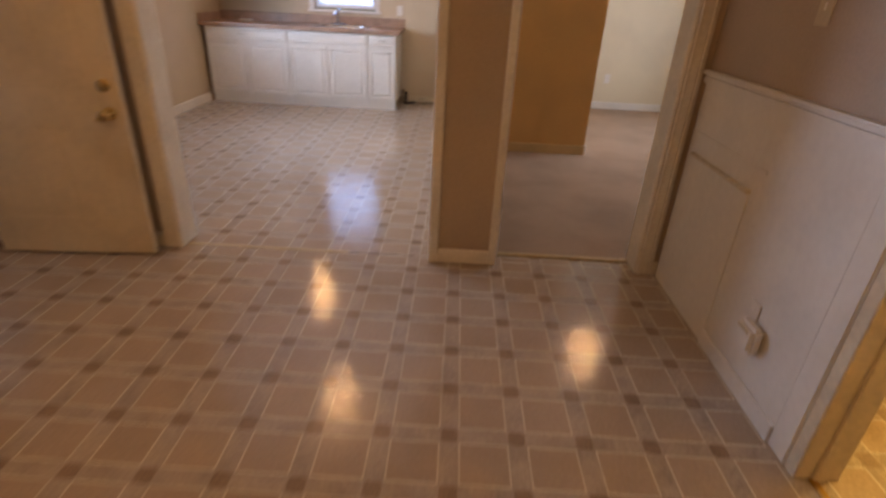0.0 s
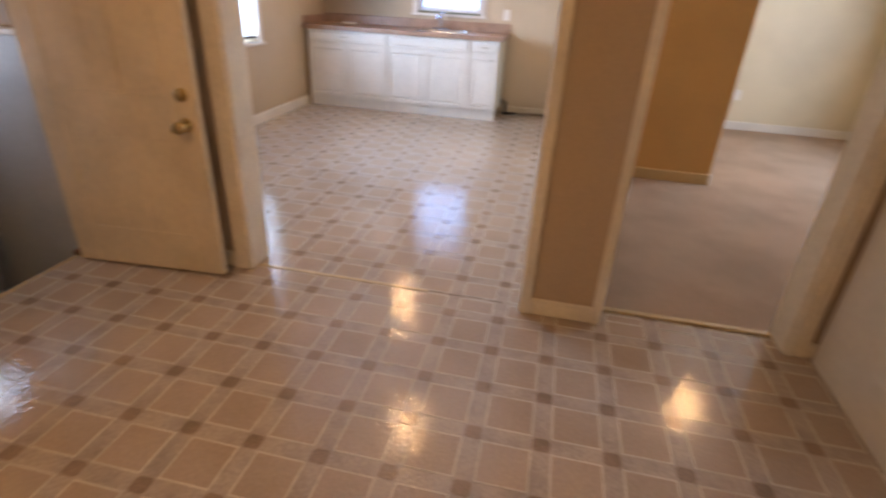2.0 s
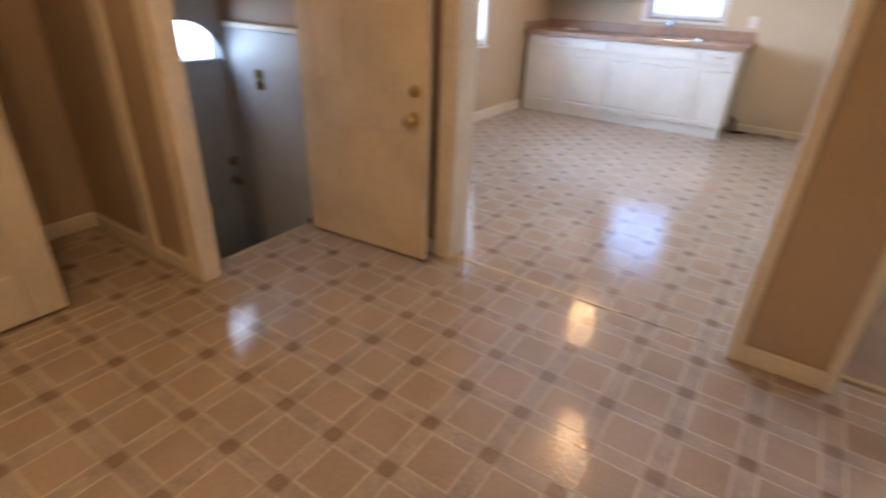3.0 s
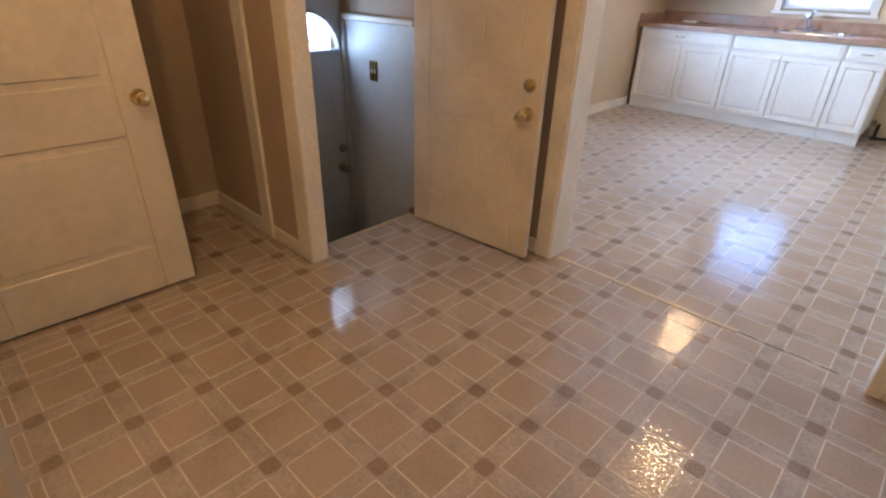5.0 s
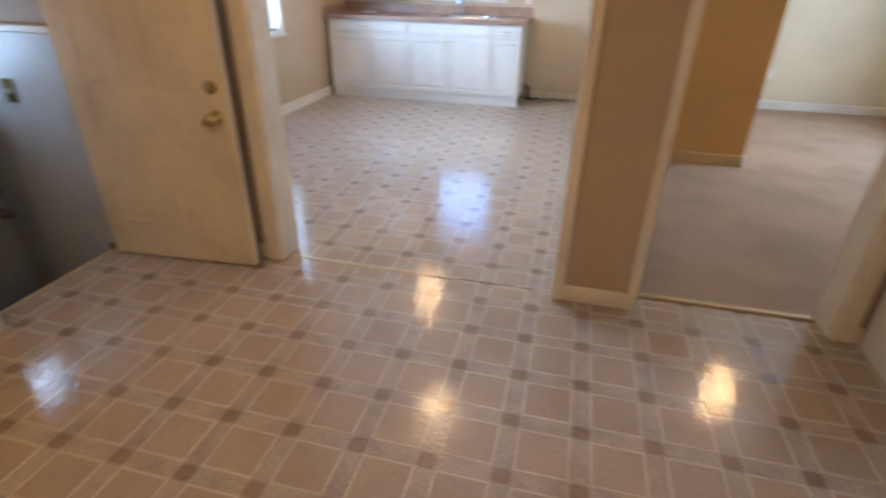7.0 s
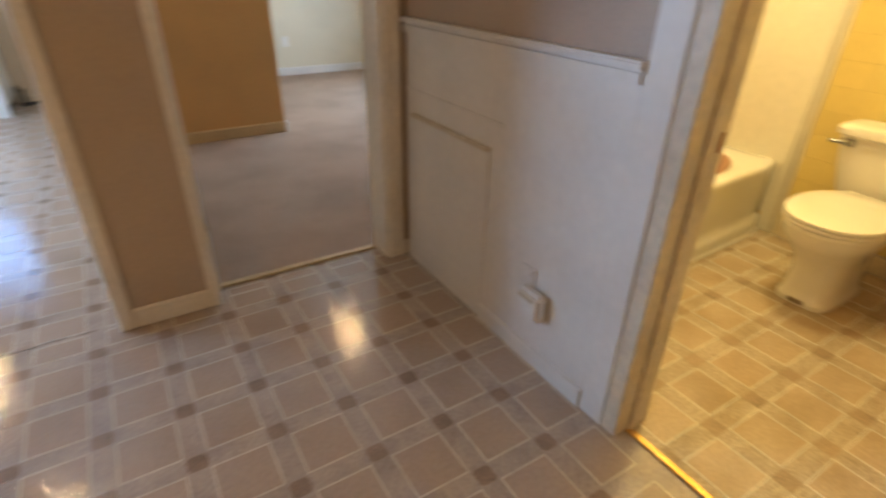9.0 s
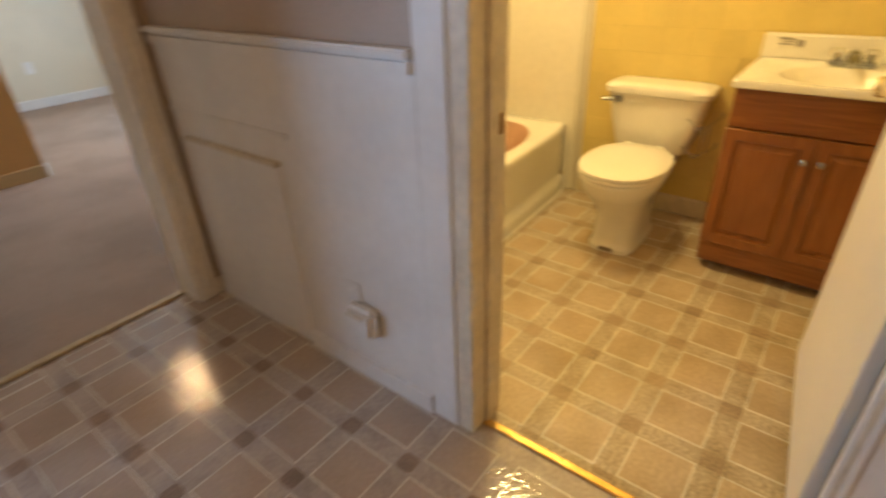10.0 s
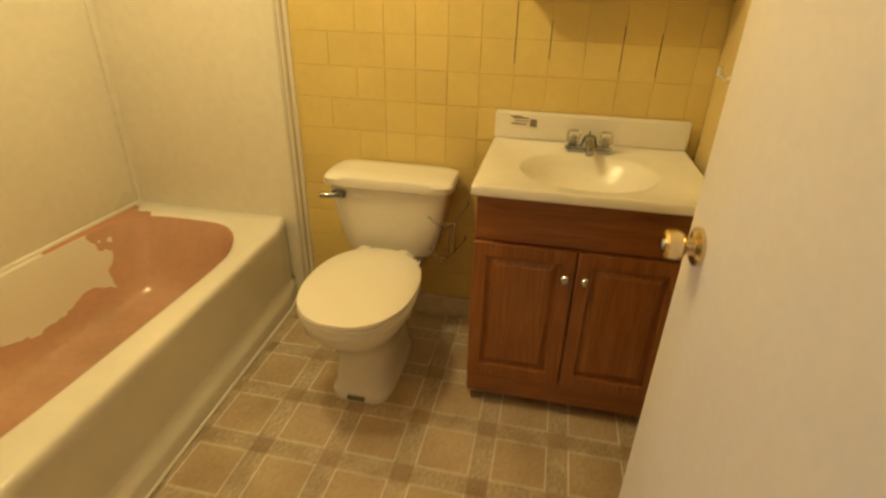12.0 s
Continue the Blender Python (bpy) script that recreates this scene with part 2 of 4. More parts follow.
def peeled_rim():
    """White refinishing paint on the rim, peeled down to pink along the back near the far end."""
    m = surface("refinished_rim", (0.80, 0.77, 0.70), 0.12, 0.02, 3, 30, 0.01, 0.0, coat=0.3)
    n, l = m.node_tree.nodes, m.node_tree.links
    b = n["Principled BSDF"]
    old = b.inputs["Base Color"].links[0].from_socket
    geo = n.new("ShaderNodeNewGeometry")
    noi = n.new("ShaderNodeTexNoise")
    noi.inputs["Scale"].default_value, noi.inputs["Detail"].default_value = 11.0, 6
    l.new(geo.outputs["Position"], noi.inputs["Vector"])
    spot = n.new("ShaderNodeVectorMath")
    spot.operation = "DISTANCE"
    spot.inputs[1].default_value = (2.66, 0.83, 0.39)
    l.new(geo.outputs["Position"], spot.inputs[0])
    wob = n.new("ShaderNodeMath")
    wob.operation = "MULTIPLY_ADD"
    wob.inputs[1].default_value, wob.inputs[2].default_value = 0.20, 0.13
    l.new(noi.outputs["Fac"], wob.inputs[0])
    less = n.new("ShaderNodeMath")
    less.operation = "LESS_THAN"
    l.new(spot.outputs["Value"], less.inputs[0])
    l.new(wob.outputs[0], less.inputs[1])
    mix = n.new("ShaderNodeMix")
    mix.data_type = "RGBA"
    mix.inputs["B"].default_value = (0.50, 0.25, 0.155, 1)
    l.new(less.outputs[0], mix.inputs["Factor"])
    l.new(old, mix.inputs["A"])
    l.new(mix.outputs["Result"], b.inputs["Base Color"])
    return m


M["rim"] = peeled_rim()

# ---- mesh helpers ----
ORIGIN = {}


def mesh_of(name, bm, mats, smooth=False):
    me = bpy.data.meshes.new(name)
    bmesh.ops.recalc_face_normals(bm, faces=bm.faces)
    bm.to_mesh(me)
    bm.free()
    for m in mats if isinstance(mats, (list, tuple)) else [mats]:
        me.materials.append(m)
    if smooth:
        for p in me.polygons:
            p.use_smooth = True
        me.set_sharp_from_angle(angle=radians(38))
    return me


def thing(name, at, label, category, group="", kind=""):
    ob = new(name)
    ob.location = at
    ORIGIN[ob.name] = Vector(at)
    return tagged(ob, label, category, group, kind)


def part(name, bm, mat, parent, label="", smooth=False):
    """Links a bmesh, made in world coordinates, as one mesh under a thing or a part."""
    o = ORIGIN[parent.name]
    bmesh.ops.translate(bm, vec=-o, verts=bm.verts)
    ob = new(name, mesh_of(name, bm, mat, smooth))
    ob.parent = parent
    ORIGIN[ob.name] = o
    return tagged(ob, label)


def solid(name, bm, mat, label, category, group="", kind="", smooth=False):
    """A thing or a piece of the setting that is one mesh."""
    c = Vector((0, 0, 0))
    for v in bm.verts:
        c += v.co
    c /= max(1, len(bm.verts))
    c.z = min(v.co.z for v in bm.verts)
    bmesh.ops.translate(bm, vec=-c, verts=bm.verts)
    ob = new(name, mesh_of(name, bm, mat, smooth))
    ob.location = c
    ORIGIN[ob.name] = c
    return tagged(ob, label, category, group, kind)


def structure(name, bm, mat, label, category="wall"):
    return solid(name, bm, mat, label, category, kind="structure")


def box(lo, hi, bev=0.0, bm=None, seg=1):
    out = bmesh.new() if bm is None else bm
    one = bmesh.new()
    v = [one.verts.new((x, y, z)) for x in (lo[0], hi[0]) for y in (lo[1], hi[1]) for z in (lo[2], hi[2])]
    for f in ((0, 1, 3, 2), (4, 6, 7, 5), (0, 4, 5, 1), (2, 3, 7, 6), (0, 2, 6, 4), (1, 5, 7, 3)):
        one.faces.new([v[i] for i in f])
    if bev:
        bmesh.ops.bevel(one, geom=list(one.edges), offset=bev, segments=seg, affect="EDGES", clamp_overlap=True)
    join(out, one)
    return out


def join(out, one):
    tmp = bpy.data.meshes.new("tmp")
    one.to_mesh(tmp)
    one.free()
    out.from_mesh(tmp)
    bpy.data.meshes.remove(tmp)
    return out


def boxes(*specs, bev=0.0):
    bm = bmesh.new()
    for lo, hi in specs:
        box(lo, hi, bev, bm)
    return bm


def ring(cx, cy, z, rx, ry, n=32, power=2.0):
    pts = []
    for i in range(n):
        a = 2 * math.pi * i / n
        c, s = math.cos(a), math.sin(a)
        pts.append((cx + rx * math.copysign(abs(c) ** (2 / power), c), cy + ry * math.copysign(abs(s) ** (2 / power), s), z))
    return pts


def loft(rings, cap_low=True, cap_high=True, bm=None):
    bm = bmesh.new() if bm is None else bm
    loops = [[bm.verts.new(p) for p in r] for r in rings]
    n = len(loops[0])
    for a, b in zip(loops, loops[1:]):
        for i in range(n):
            bm.faces.new((a[i], a[(i + 1) % n], b[(i + 1) % n], b[i]))
    if cap_low:
        bm.faces.new(loops[0][::-1])
    if cap_high:
        bm.faces.new(loops[-1])
    return bm


def rod(points, r, n=8, bm=None):
    """A round bar along a line of points."""
    bm = bmesh.new() if bm is None else bm
    pts = [Vector(p) for p in points]
    rings = []
    for i, p in enumerate(pts):
        d = (pts[min(i + 1, len(pts) - 1)] - pts[max(i - 1, 0)]).normalized()
        u = d.orthogonal().normalized() if not rings else (u - d * u.dot(d)).normalized()
        w = d.cross(u)
        rings.append([p + r * (math.cos(2 * math.pi * k / n) * u + math.sin(2 * math.pi * k / n) * w) for k in range(n)])
    return loft(rings, bm=bm)


def turned(profile, base, axis, n=20, bm=None):
    """A body of revolution: (distance along the axis, radius) pairs from base along axis."""
    bm = bmesh.new() if bm is None else bm
    d = Vector(axis).normalized()
    u = d.orthogonal().normalized()
    w = d.cross(u)
    return loft([[Vector(base) + d * h + max(r, 0.0004) * (math.cos(2 * math.pi * k / n) * u + math.sin(2 * math.pi * k / n) * w) for k in range(n)] for h, r in profile], bm=bm)


def raised_leaf(w, h, t, m, rim=0.055):
    """A cabinet leaf with a routed, raised panel: width along x, height along z, front towards -y; m places it."""
    bm = bmesh.new()
    box((0, 0, 0), (w, t, h), 0.0025, bm)
    bm.faces.ensure_lookup_table()
    front = max((f for f in bm.faces if f.normal.y < -0.9), key=lambda f: f.calc_area())
    for thick, depth in ((rim, 0.0), (0.006, -0.012), (0.011, 0.0), (0.024, 0.010)):
        bmesh.ops.inset_individual(bm, faces=[front], thickness=thick, depth=depth)
    bmesh.ops.transform(bm, matrix=m, verts=bm.verts)
    return bm

# ---- setting ----
TOP = 2.44
structure("ground", boxes(((-60, -60, -1.05), (60, 60, -1.0))), M["grass"], "green lawn round the house", "ground")
floor_hall = structure("floor_hall", boxes(((-2.44, -1.55, -1.0), (1.17, 0.84, 0)), ((-1.63, -4.31, -1.0), (1.17, -1.55, 0)), ((-3.45, -1.55, -1.0), (-2.44, -0.065, 0)), ((0.02, 0.84, -1.0), (1.1, 0.93, 0))),
                       M["base"], "tan sheet vinyl floor with squares, bands and dark corner dots", "floor")
floor_kitchen = structure("floor_kitchen", boxes(((-3.2, 0.84, -1.0), (0.02, 5.35, 0))), M["base"], "shiny tan vinyl kitchen floor with squares and dark dots", "floor")
floor_bath = structure("floor_bathroom", boxes(((1.17, -1.55, -1.0), (3.0, 0.9, 0))), M["base_bath"], "soiled tan vinyl bathroom floor with squares and bands", "floor")
structure("floor_carpet", boxes(((0.02, 0.93, -1.0), (3.4, 5.6, 0.006))), M["carpet"], "beige cut-pile carpet", "floor")
# The ceiling is never in view; it is added to keep sky light out.
structure("ceiling", boxes(((-3.6, -4.35, TOP), (3.6, 5.75, TOP + 0.1))), M["ceiling"], "unseen flat white ceiling closing the rooms", "ceiling")
structure("floor_entry", boxes(((-3.3, -0.06, -1.0), (-2.445, 0.8, -0.78)), ((-2.69, -0.06, -0.78), (-2.445, 0.72, -0.195)), ((-2.90, -0.06, -0.78), (-2.69, 0.72, -0.39))),
          M["grey_paint"], "worn grey painted entry steps", "stairs")

# hall walls
structure("wall_north", boxes(((-3.215, 0.795, 0), (-1.525, 0.93, TOP)), ((-0.135, 0.795, 0), (0.20, 0.93, TOP)), ((1.015, 0.795, 0), (1.12, 0.93, TOP)),
                              ((-1.525, 0.795, 2.06), (-0.135, 0.93, TOP)), ((0.20, 0.795, 2.06), (1.015, 0.93, TOP))), M["wall"], "taupe painted hall wall with two openings")
structure("wall_east", boxes(((1.12, -0.535, 0), (1.24, 0.93, TOP)), ((1.12, -4.2, 0), (1.24, -1.352, TOP)), ((1.12, -1.352, 2.05), (1.24, -0.535, TOP))), M["wall"], "taupe painted hall wall with bathroom doorway")
structure("wall_west", boxes(((-2.44, -0.12, 2.06), (-2.32, 0.795, TOP)), ((-2.44, 0.70, 0.0), (-2.33, 0.795, 2.06)), ((-3.3, 0.72, -0.88), (-2.44, 0.795, TOP))), M["wall"], "taupe painted wall beside the entry steps")
structure("wall_partition", boxes(((-3.4, -0.135, -0.88), (-2.33, -0.06, TOP))), M["wall"], "taupe painted partition between closet and entry")
structure("wall_closet", boxes(((-3.5, -1.55, 0), (-3.37, -0.135, TOP))), M["wall"], "shaded taupe closet back wall")
structure("wall_south", boxes(((-3.37, -1.56, 0), (-1.52, -1.445, TOP)), ((-1.64, -4.2, 0), (-1.52, -1.56, TOP)), ((-1.64, -4.32, 0), (1.24, -4.2, TOP))), M["kitchen_wall"], "beige painted wall beside the closet door")
structure("wall_entry_west", boxes(((-3.3, 0.69, -0.88), (-3.12, 0.72, TOP)), ((-3.3, -0.06, 1.27), (-3.12, 0.69, TOP))), M["wall"], "taupe wall above the outer door")

# kitchen walls
structure("wall_kitchen_north", boxes(((-3.28, 5.3, 0), (-1.87, 5.45, TOP)), ((-1.11, 5.3, 0), (0.16, 5.45, TOP)), ((-1.87, 5.3, 0), (-1.11, 5.45, 1.07)), ((-1.87, 5.3, 2.02), (-1.11, 5.45, TOP))),
          M["kitchen_wall"], "beige painted kitchen wall with a window")
structure("wall_kitchen_west", boxes(((-3.215, 0.93, 0), (-3.065, 2.37, TOP)), ((-3.215, 3.68, 0), (-3.065, 5.3, TOP)), ((-3.215, 2.37, 0), (-3.065, 3.68, 0.78)), ((-3.215, 2.37, 2.05), (-3.065, 3.68, TOP))),
          M["kitchen_wall"], "beige painted kitchen wall with a wide window")
structure("wall_kitchen_east", boxes(((0.02, 0.93, 0), (0.16, 5.3, TOP))), M["kitchen_wall"], "beige painted dividing wall")

# carpeted room
structure("wall_amber", boxes(((0.16, 3.12, 0), (1.20, 5.5, TOP))), M["orange"], "amber painted closet block", "wall")
structure("wall_far", boxes(((1.20, 5.5, 0), (3.3, 5.62, TOP))), M["cream_wall"], "cream painted far wall")
structure("wall_room_east", boxes(((3.3, 0.83, 0), (3.42, 2.9, TOP)), ((3.3, 4.4, 0), (3.42, 5.62, TOP)), ((3.3, 2.9, 0), (3.42, 4.4, 0.8)), ((3.3, 2.9, 2.1), (3.42, 4.4, TOP))), M["cream_wall"], "cream painted wall with a window")
structure("wall_divider", boxes(((1.24, 0.835, 0), (3.3, 0.95, TOP))), M["cream_wall"], "cream wall behind the bathtub")

# bathroom walls
wall_tiled = structure("wall_bathroom_east", boxes(((2.955, -1.62, 0), (3.1, 0.835, TOP))), M["grout"], "yellow tiled bathroom wall with worn joints")
structure("wall_bathroom_south", boxes(((1.24, -1.62, 0), (2.955, -1.505, TOP))), M["bath_wall"], "yellow painted bathroom wall")


def board(name, lo, hi, label="cream painted baseboard", mat="trim", cat="baseboard", bev=0.006):
    return structure(name, box(lo, hi, bev), M[mat], label, cat)


def casing(x0, x1, y0, y1, z1, axis, label, mat="trim", z0=0.0):
    """A flat upright casing board with eased edges."""
    bm = box((x0, y0, z0), (x1, y1, z1), 0.006)
    return structure("trim", bm, M[mat], label, "door casing")


# kitchen opening: casings, jambs
casing(-1.605, -1.515, 0.772, 0.797, 2.13, "x", "cream painted door casing beside the kitchen opening")
casing(-1.525, -1.508, 0.780, 0.945, 2.06, "x", "cream painted jamb of the kitchen opening")
casing(-0.146, -0.093, 0.776, 0.797, 2.13, "x", "cream painted casing on the narrow pier")
casing(-0.143, -0.130, 0.797, 0.945, 2.06, "x", "cream painted jamb on the narrow pier")
casing(0.183, 0.224, 0.776, 0.797, 2.13, "x", "cream painted casing of the carpeted room's doorway")
casing(0.200, 0.222, 0.797, 0.945, 2.06, "x", "cream painted jamb of the carpeted room's doorway")
casing(0.222, 0.236, 0.86, 0.90, 2.05, "x", "cream painted door stop")
structure("trim", boxes(((0.234, 0.864, 0.02), (0.2405, 0.896, 0.30)), bev=0.002), M["wains"], "bare patch of lighter paint low on the jamb", "door jamb")
# Dark box stands for the shade inside the mortise; nothing is cut out.
structure("trim", boxes(((0.2345, 0.866, 0.302), (0.2385, 0.894, 0.37))), M["dark"], "dark patch for the shaded hollow of an empty hinge mortise", "door jamb")
casing(0.992, 1.015, 0.785, 0.945, 2.06, "x", "cream painted jamb")
board("baseboard", (-0.093, 0.779, 0.0), (0.183, 0.797, 0.084), "cream baseboard across the narrow pier")
structure("trim", boxes(((-1.605, 0.772, 2.06), (0.217, 0.797, 2.14)), ((0.217, 0.772, 2.06), (1.1, 0.797, 2.14))), M["trim"], "cream painted head casing", "door casing")


def moulded(axis, a0, a1, face, out, z0, z1, label, mat="trim"):
    """An upright casing with a stepped and beaded face. It spans a0..a1 along the wall and stands out from face."""
    w = a1 - a0
    steps = ((0.0, 0.16, 0.55), (0.16, 0.30, 1.0), (0.30, 0.72, 0.72), (0.72, 0.84, 0.95), (0.84, 1.0, 0.6))
    bm = bmesh.new()
    for s0, s1, d in steps:
        u0, u1 = a0 + w * s0, a0 + w * s1
        lo, hi = min(face, face + out * d), max(face, face + out * d)
        if axis == "x":
            box((u0, lo, z0), (u1, hi, z1), 0.004, bm)
        else:
            box((lo, u0, z0), (hi, u1, z1), 0.004, bm)
    return structure("trim", bm, M[mat], label, "door casing")


moulded("x", 0.995, 1.088, 0.797, -0.028, 0, 2.13, "cream moulded casing of the carpeted room's doorway")
board("baseboard", (1.088, 0.780, 0.0), (1.118, 0.797, 0.075), "short cream baseboard in the corner")
board("baseboard", (-1.72, 0.780, 0.0), (-1.605, 0.797, 0.085), "short cream baseboard behind the door")

# bathroom doorway
structure("trim", box((1.1, -0.500, 0), (1.123, -0.406, 2.12), 0.005, seg=2), M["wains"], "white painted casing of the bathroom doorway", "door casing")
structure("trim", boxes(((1.105, -0.552, 0), (1.255, -0.500, 2.05)), ((1.165, -0.564, 0), (1.205, -0.550, 2.05)), bev=0.004), M["jamb"], "yellowed cream bathroom door jamb with stop", "door jamb")
structure("trim", boxes(((1.105, -1.370, 0), (1.255, -1.3505, 2.05)), ((1.105, -1.3505, 0), (1.170, -1.334, 2.05)), bev=0.003), M["jamb"], "cream hinge jamb", "door jamb")
# Near-black strip paints in the shade of the hinge gap.
structure("trim", boxes(((1.171, -1.3505, 0), (1.250, -1.3475, 2.05))), M["dark"], "near-black strip standing for the shaded gap at the hinge jamb", "door jamb")
moulded("y", -1.440, -1.326, 1.122, -0.024, 0, 2.12, "white moulded casing of the bathroom doorway", "wains")
structure("trim", boxes(((1.098, -1.440, 2.05), (1.122, -0.406, 2.13))), M["wains"], "white head casing over the bathroom door", "door casing")
latch = thing("strike_plate", (1.18, -0.59, 0.9), "small worn brass strike plate on the jamb", "strike plate")
part("plate", box((1.212, -0.5560, 0.890), (1.234, -0.5515, 0.940), 0.001), M["brass"], latch)

# wainscot on the hall wall
wains = thing("wainscot_panel", (1.11, 0.2, 0), "white painted wood wainscot with board seams", "wainscot", kind="structure")
part("board", box((1.106, -0.406, 0.0), (1.122, 0.765, 1.03)), M["wains"], wains)
part("board", box((1.1035, -0.406, 0.0), (1.107, -0.275, 1.028), 0.0012), M["wains"], wains)
part("panel", box((1.0995, 0.160, 0.03), (1.107, 0.698, 0.702), 0.0025), M["wains"], wains)
part("batten", box((1.1005, 0.098, 0.800), (1.107, 0.765, 0.816), 0.0015), M["wains"], wains)
# Darker jamb paint puts the ledge's shadow line into the colour.
part("moulding", box((1.086, 0.160, 0.704), (1.108, 0.698, 0.719), 0.003), M["jamb"], wains, "thin ledge moulding darkened for its shadow line")
part("base_board", box((1.092, -0.406, 0.0), (1.106, 0.165, 0.075), 0.004), M["wains"], wains)
rail = thing("chair_rail", (1.1, 0.2, 1.03), "white moulded chair rail along the hall wall", "chair rail", kind="structure")
part("cap", box((1.083, -0.406, 1.062), (1.122, 0.78, 1.082), 0.006, seg=2), M["wains"], rail)
part("cove", box((1.095, -0.406, 1.022), (1.122, 0.78, 1.062), 0.008, seg=2), M["wains"], rail)

# entry opening, closet
structure("trim", box((-2.43, -0.150, 0), (-2.308, -0.052, 2.1), 0.006), M["trim"], "cream painted casing at the head of the entry steps", "door casing")
structure("trim", box((-2.80, -0.152, 0), (-2.69, -0.133, 2.1), 0.006), M["trim"], "cream painted closet casing", "door casing")
board("baseboard", (-2.69, -0.148, 0), (-2.43, -0.133, 0.085), "cream baseboard between two casings")
board("baseboard", (-3.372, -1.44, 0), (-3.355, -0.134, 0.09), "cream closet baseboard")
board("baseboard", (-3.355, -0.150, 0), (-2.80, -0.133, 0.09), "cream closet baseboard")
structure("trim", box((-2.452, -0.055, -0.02), (-2.430, 0.70, 0.004), 0.002), M["strip"], "thin metal nosing at the head of the steps", "nosing")
structure("trim", box((-2.462, 0.640, 0.0), (-2.415, 0.702, 0.028), 0.006), M["brown"], "broken reddish-brown trim at the head of the steps", "trim")
ew = thing("wainscot_panel", (-2.8, 0.7, -0.7), "grey-white painted entry wainscot", "wainscot", kind="structure")
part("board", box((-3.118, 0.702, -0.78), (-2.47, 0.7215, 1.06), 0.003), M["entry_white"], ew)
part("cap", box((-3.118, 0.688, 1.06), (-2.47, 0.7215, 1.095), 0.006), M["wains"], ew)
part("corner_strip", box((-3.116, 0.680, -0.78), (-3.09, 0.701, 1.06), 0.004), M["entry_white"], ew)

# kitchen and carpet baseboards
board("baseboard", (-3.067, 0.93, 0), (-3.048, 4.70, 0.105), "cream baseboard along the kitchen wall")
board("baseboard", (-0.765, 5.283, 0), (0.02, 5.302, 0.075), "dusty baseboard beside the cabinets", "jamb")
board("baseboard", (0.24, 3.103, 0.004), (1.20, 3.122, 0.095), "amber-tinted tan baseboard of the closet block", "tan")
board("baseboard", (1.198, 3.103, 0.004), (1.216, 5.5, 0.095), "cream baseboard along the closet block")
board("baseboard", (1.216, 5.482, 0.004), (3.3, 5.502, 0.10), "white baseboard along the far wall", "wains")
board("baseboard", (2.935, -0.785, 0), (2.957, -0.04, 0.095), "yellowed cove base behind the toilet", "jamb")

# thresholds
board("threshold", (-1.505, 0.826, -0.002), (-0.60, 0.850, 0.004), "narrow yellowed metal seam strip on the floor", "strip", "threshold", 0.002)
board("threshold", (0.222, 0.905, -0.002), (0.992, 0.938, 0.012), "brass carpet edging strip in the doorway", "strip", "threshold", 0.004)
board("threshold", (1.154, -1.350, -0.002), (1.181, -0.552, 0.009), "shiny brass threshold strip in the bathroom doorway", "gold", "threshold", 0.004)
bm = bmesh.new()
for x0, x1, y in ((-0.59, -0.50, 0.842), (-0.49, -0.40, 0.838), (-0.40, -0.30, 0.846), (-0.29, -0.21, 0.84)):
    box((x0, y, 0.0), (x1 - 0.02, y + 0.0016, 0.0016), 0, bm)
structure("trim", bm, M["dark"], "open seam between two vinyl sheets", "floor seam")


# windows
def slat_blind(name, lo, hi, axis, label, tilt=28):
    """A horizontal blind of separate slats with a bottom rail; axis is the wall's direction."""
    b = thing(name, ((lo[0] + hi[0]) / 2, (lo[1] + hi[1]) / 2, lo[2]), label, "window blind")
    count = int((hi[2] - lo[2]) / 0.026)
    for i in range(count):
        z = lo[2] + 0.03 + i * 0.026
        one = bmesh.new()
        if axis == "x":
            box((lo[0], -0.012, -0.0006), (hi[0], 0.012, 0.0006), 0, one)
            bmesh.ops.transform(one, matrix=pose(0, (lo[1] + hi[1]) / 2, z, tilt), verts=one.verts)
        else:
            box((-0.012, lo[1], -0.0006), (0.012, hi[1], 0.0006), 0, one)
            bmesh.ops.transform(one, matrix=pose((lo[0] + hi[0]) / 2, 0, z, 0, tilt), verts=one.verts)
        part("slat", one, M["slat"], b)
    if axis == "x":
        part("bottom_rail", box((lo[0], lo[1] - 0.004, lo[2]), (hi[0], hi[1] + 0.004, lo[2] + 0.016), 0.004), M["slat"], b)
    else:
        part("bottom_rail", box((lo[0] - 0.004, lo[1], lo[2]), (hi[0] + 0.004, hi[1], lo[2] + 0.018), 0.004), M["black"], b, "dark bottom rail")
    return b


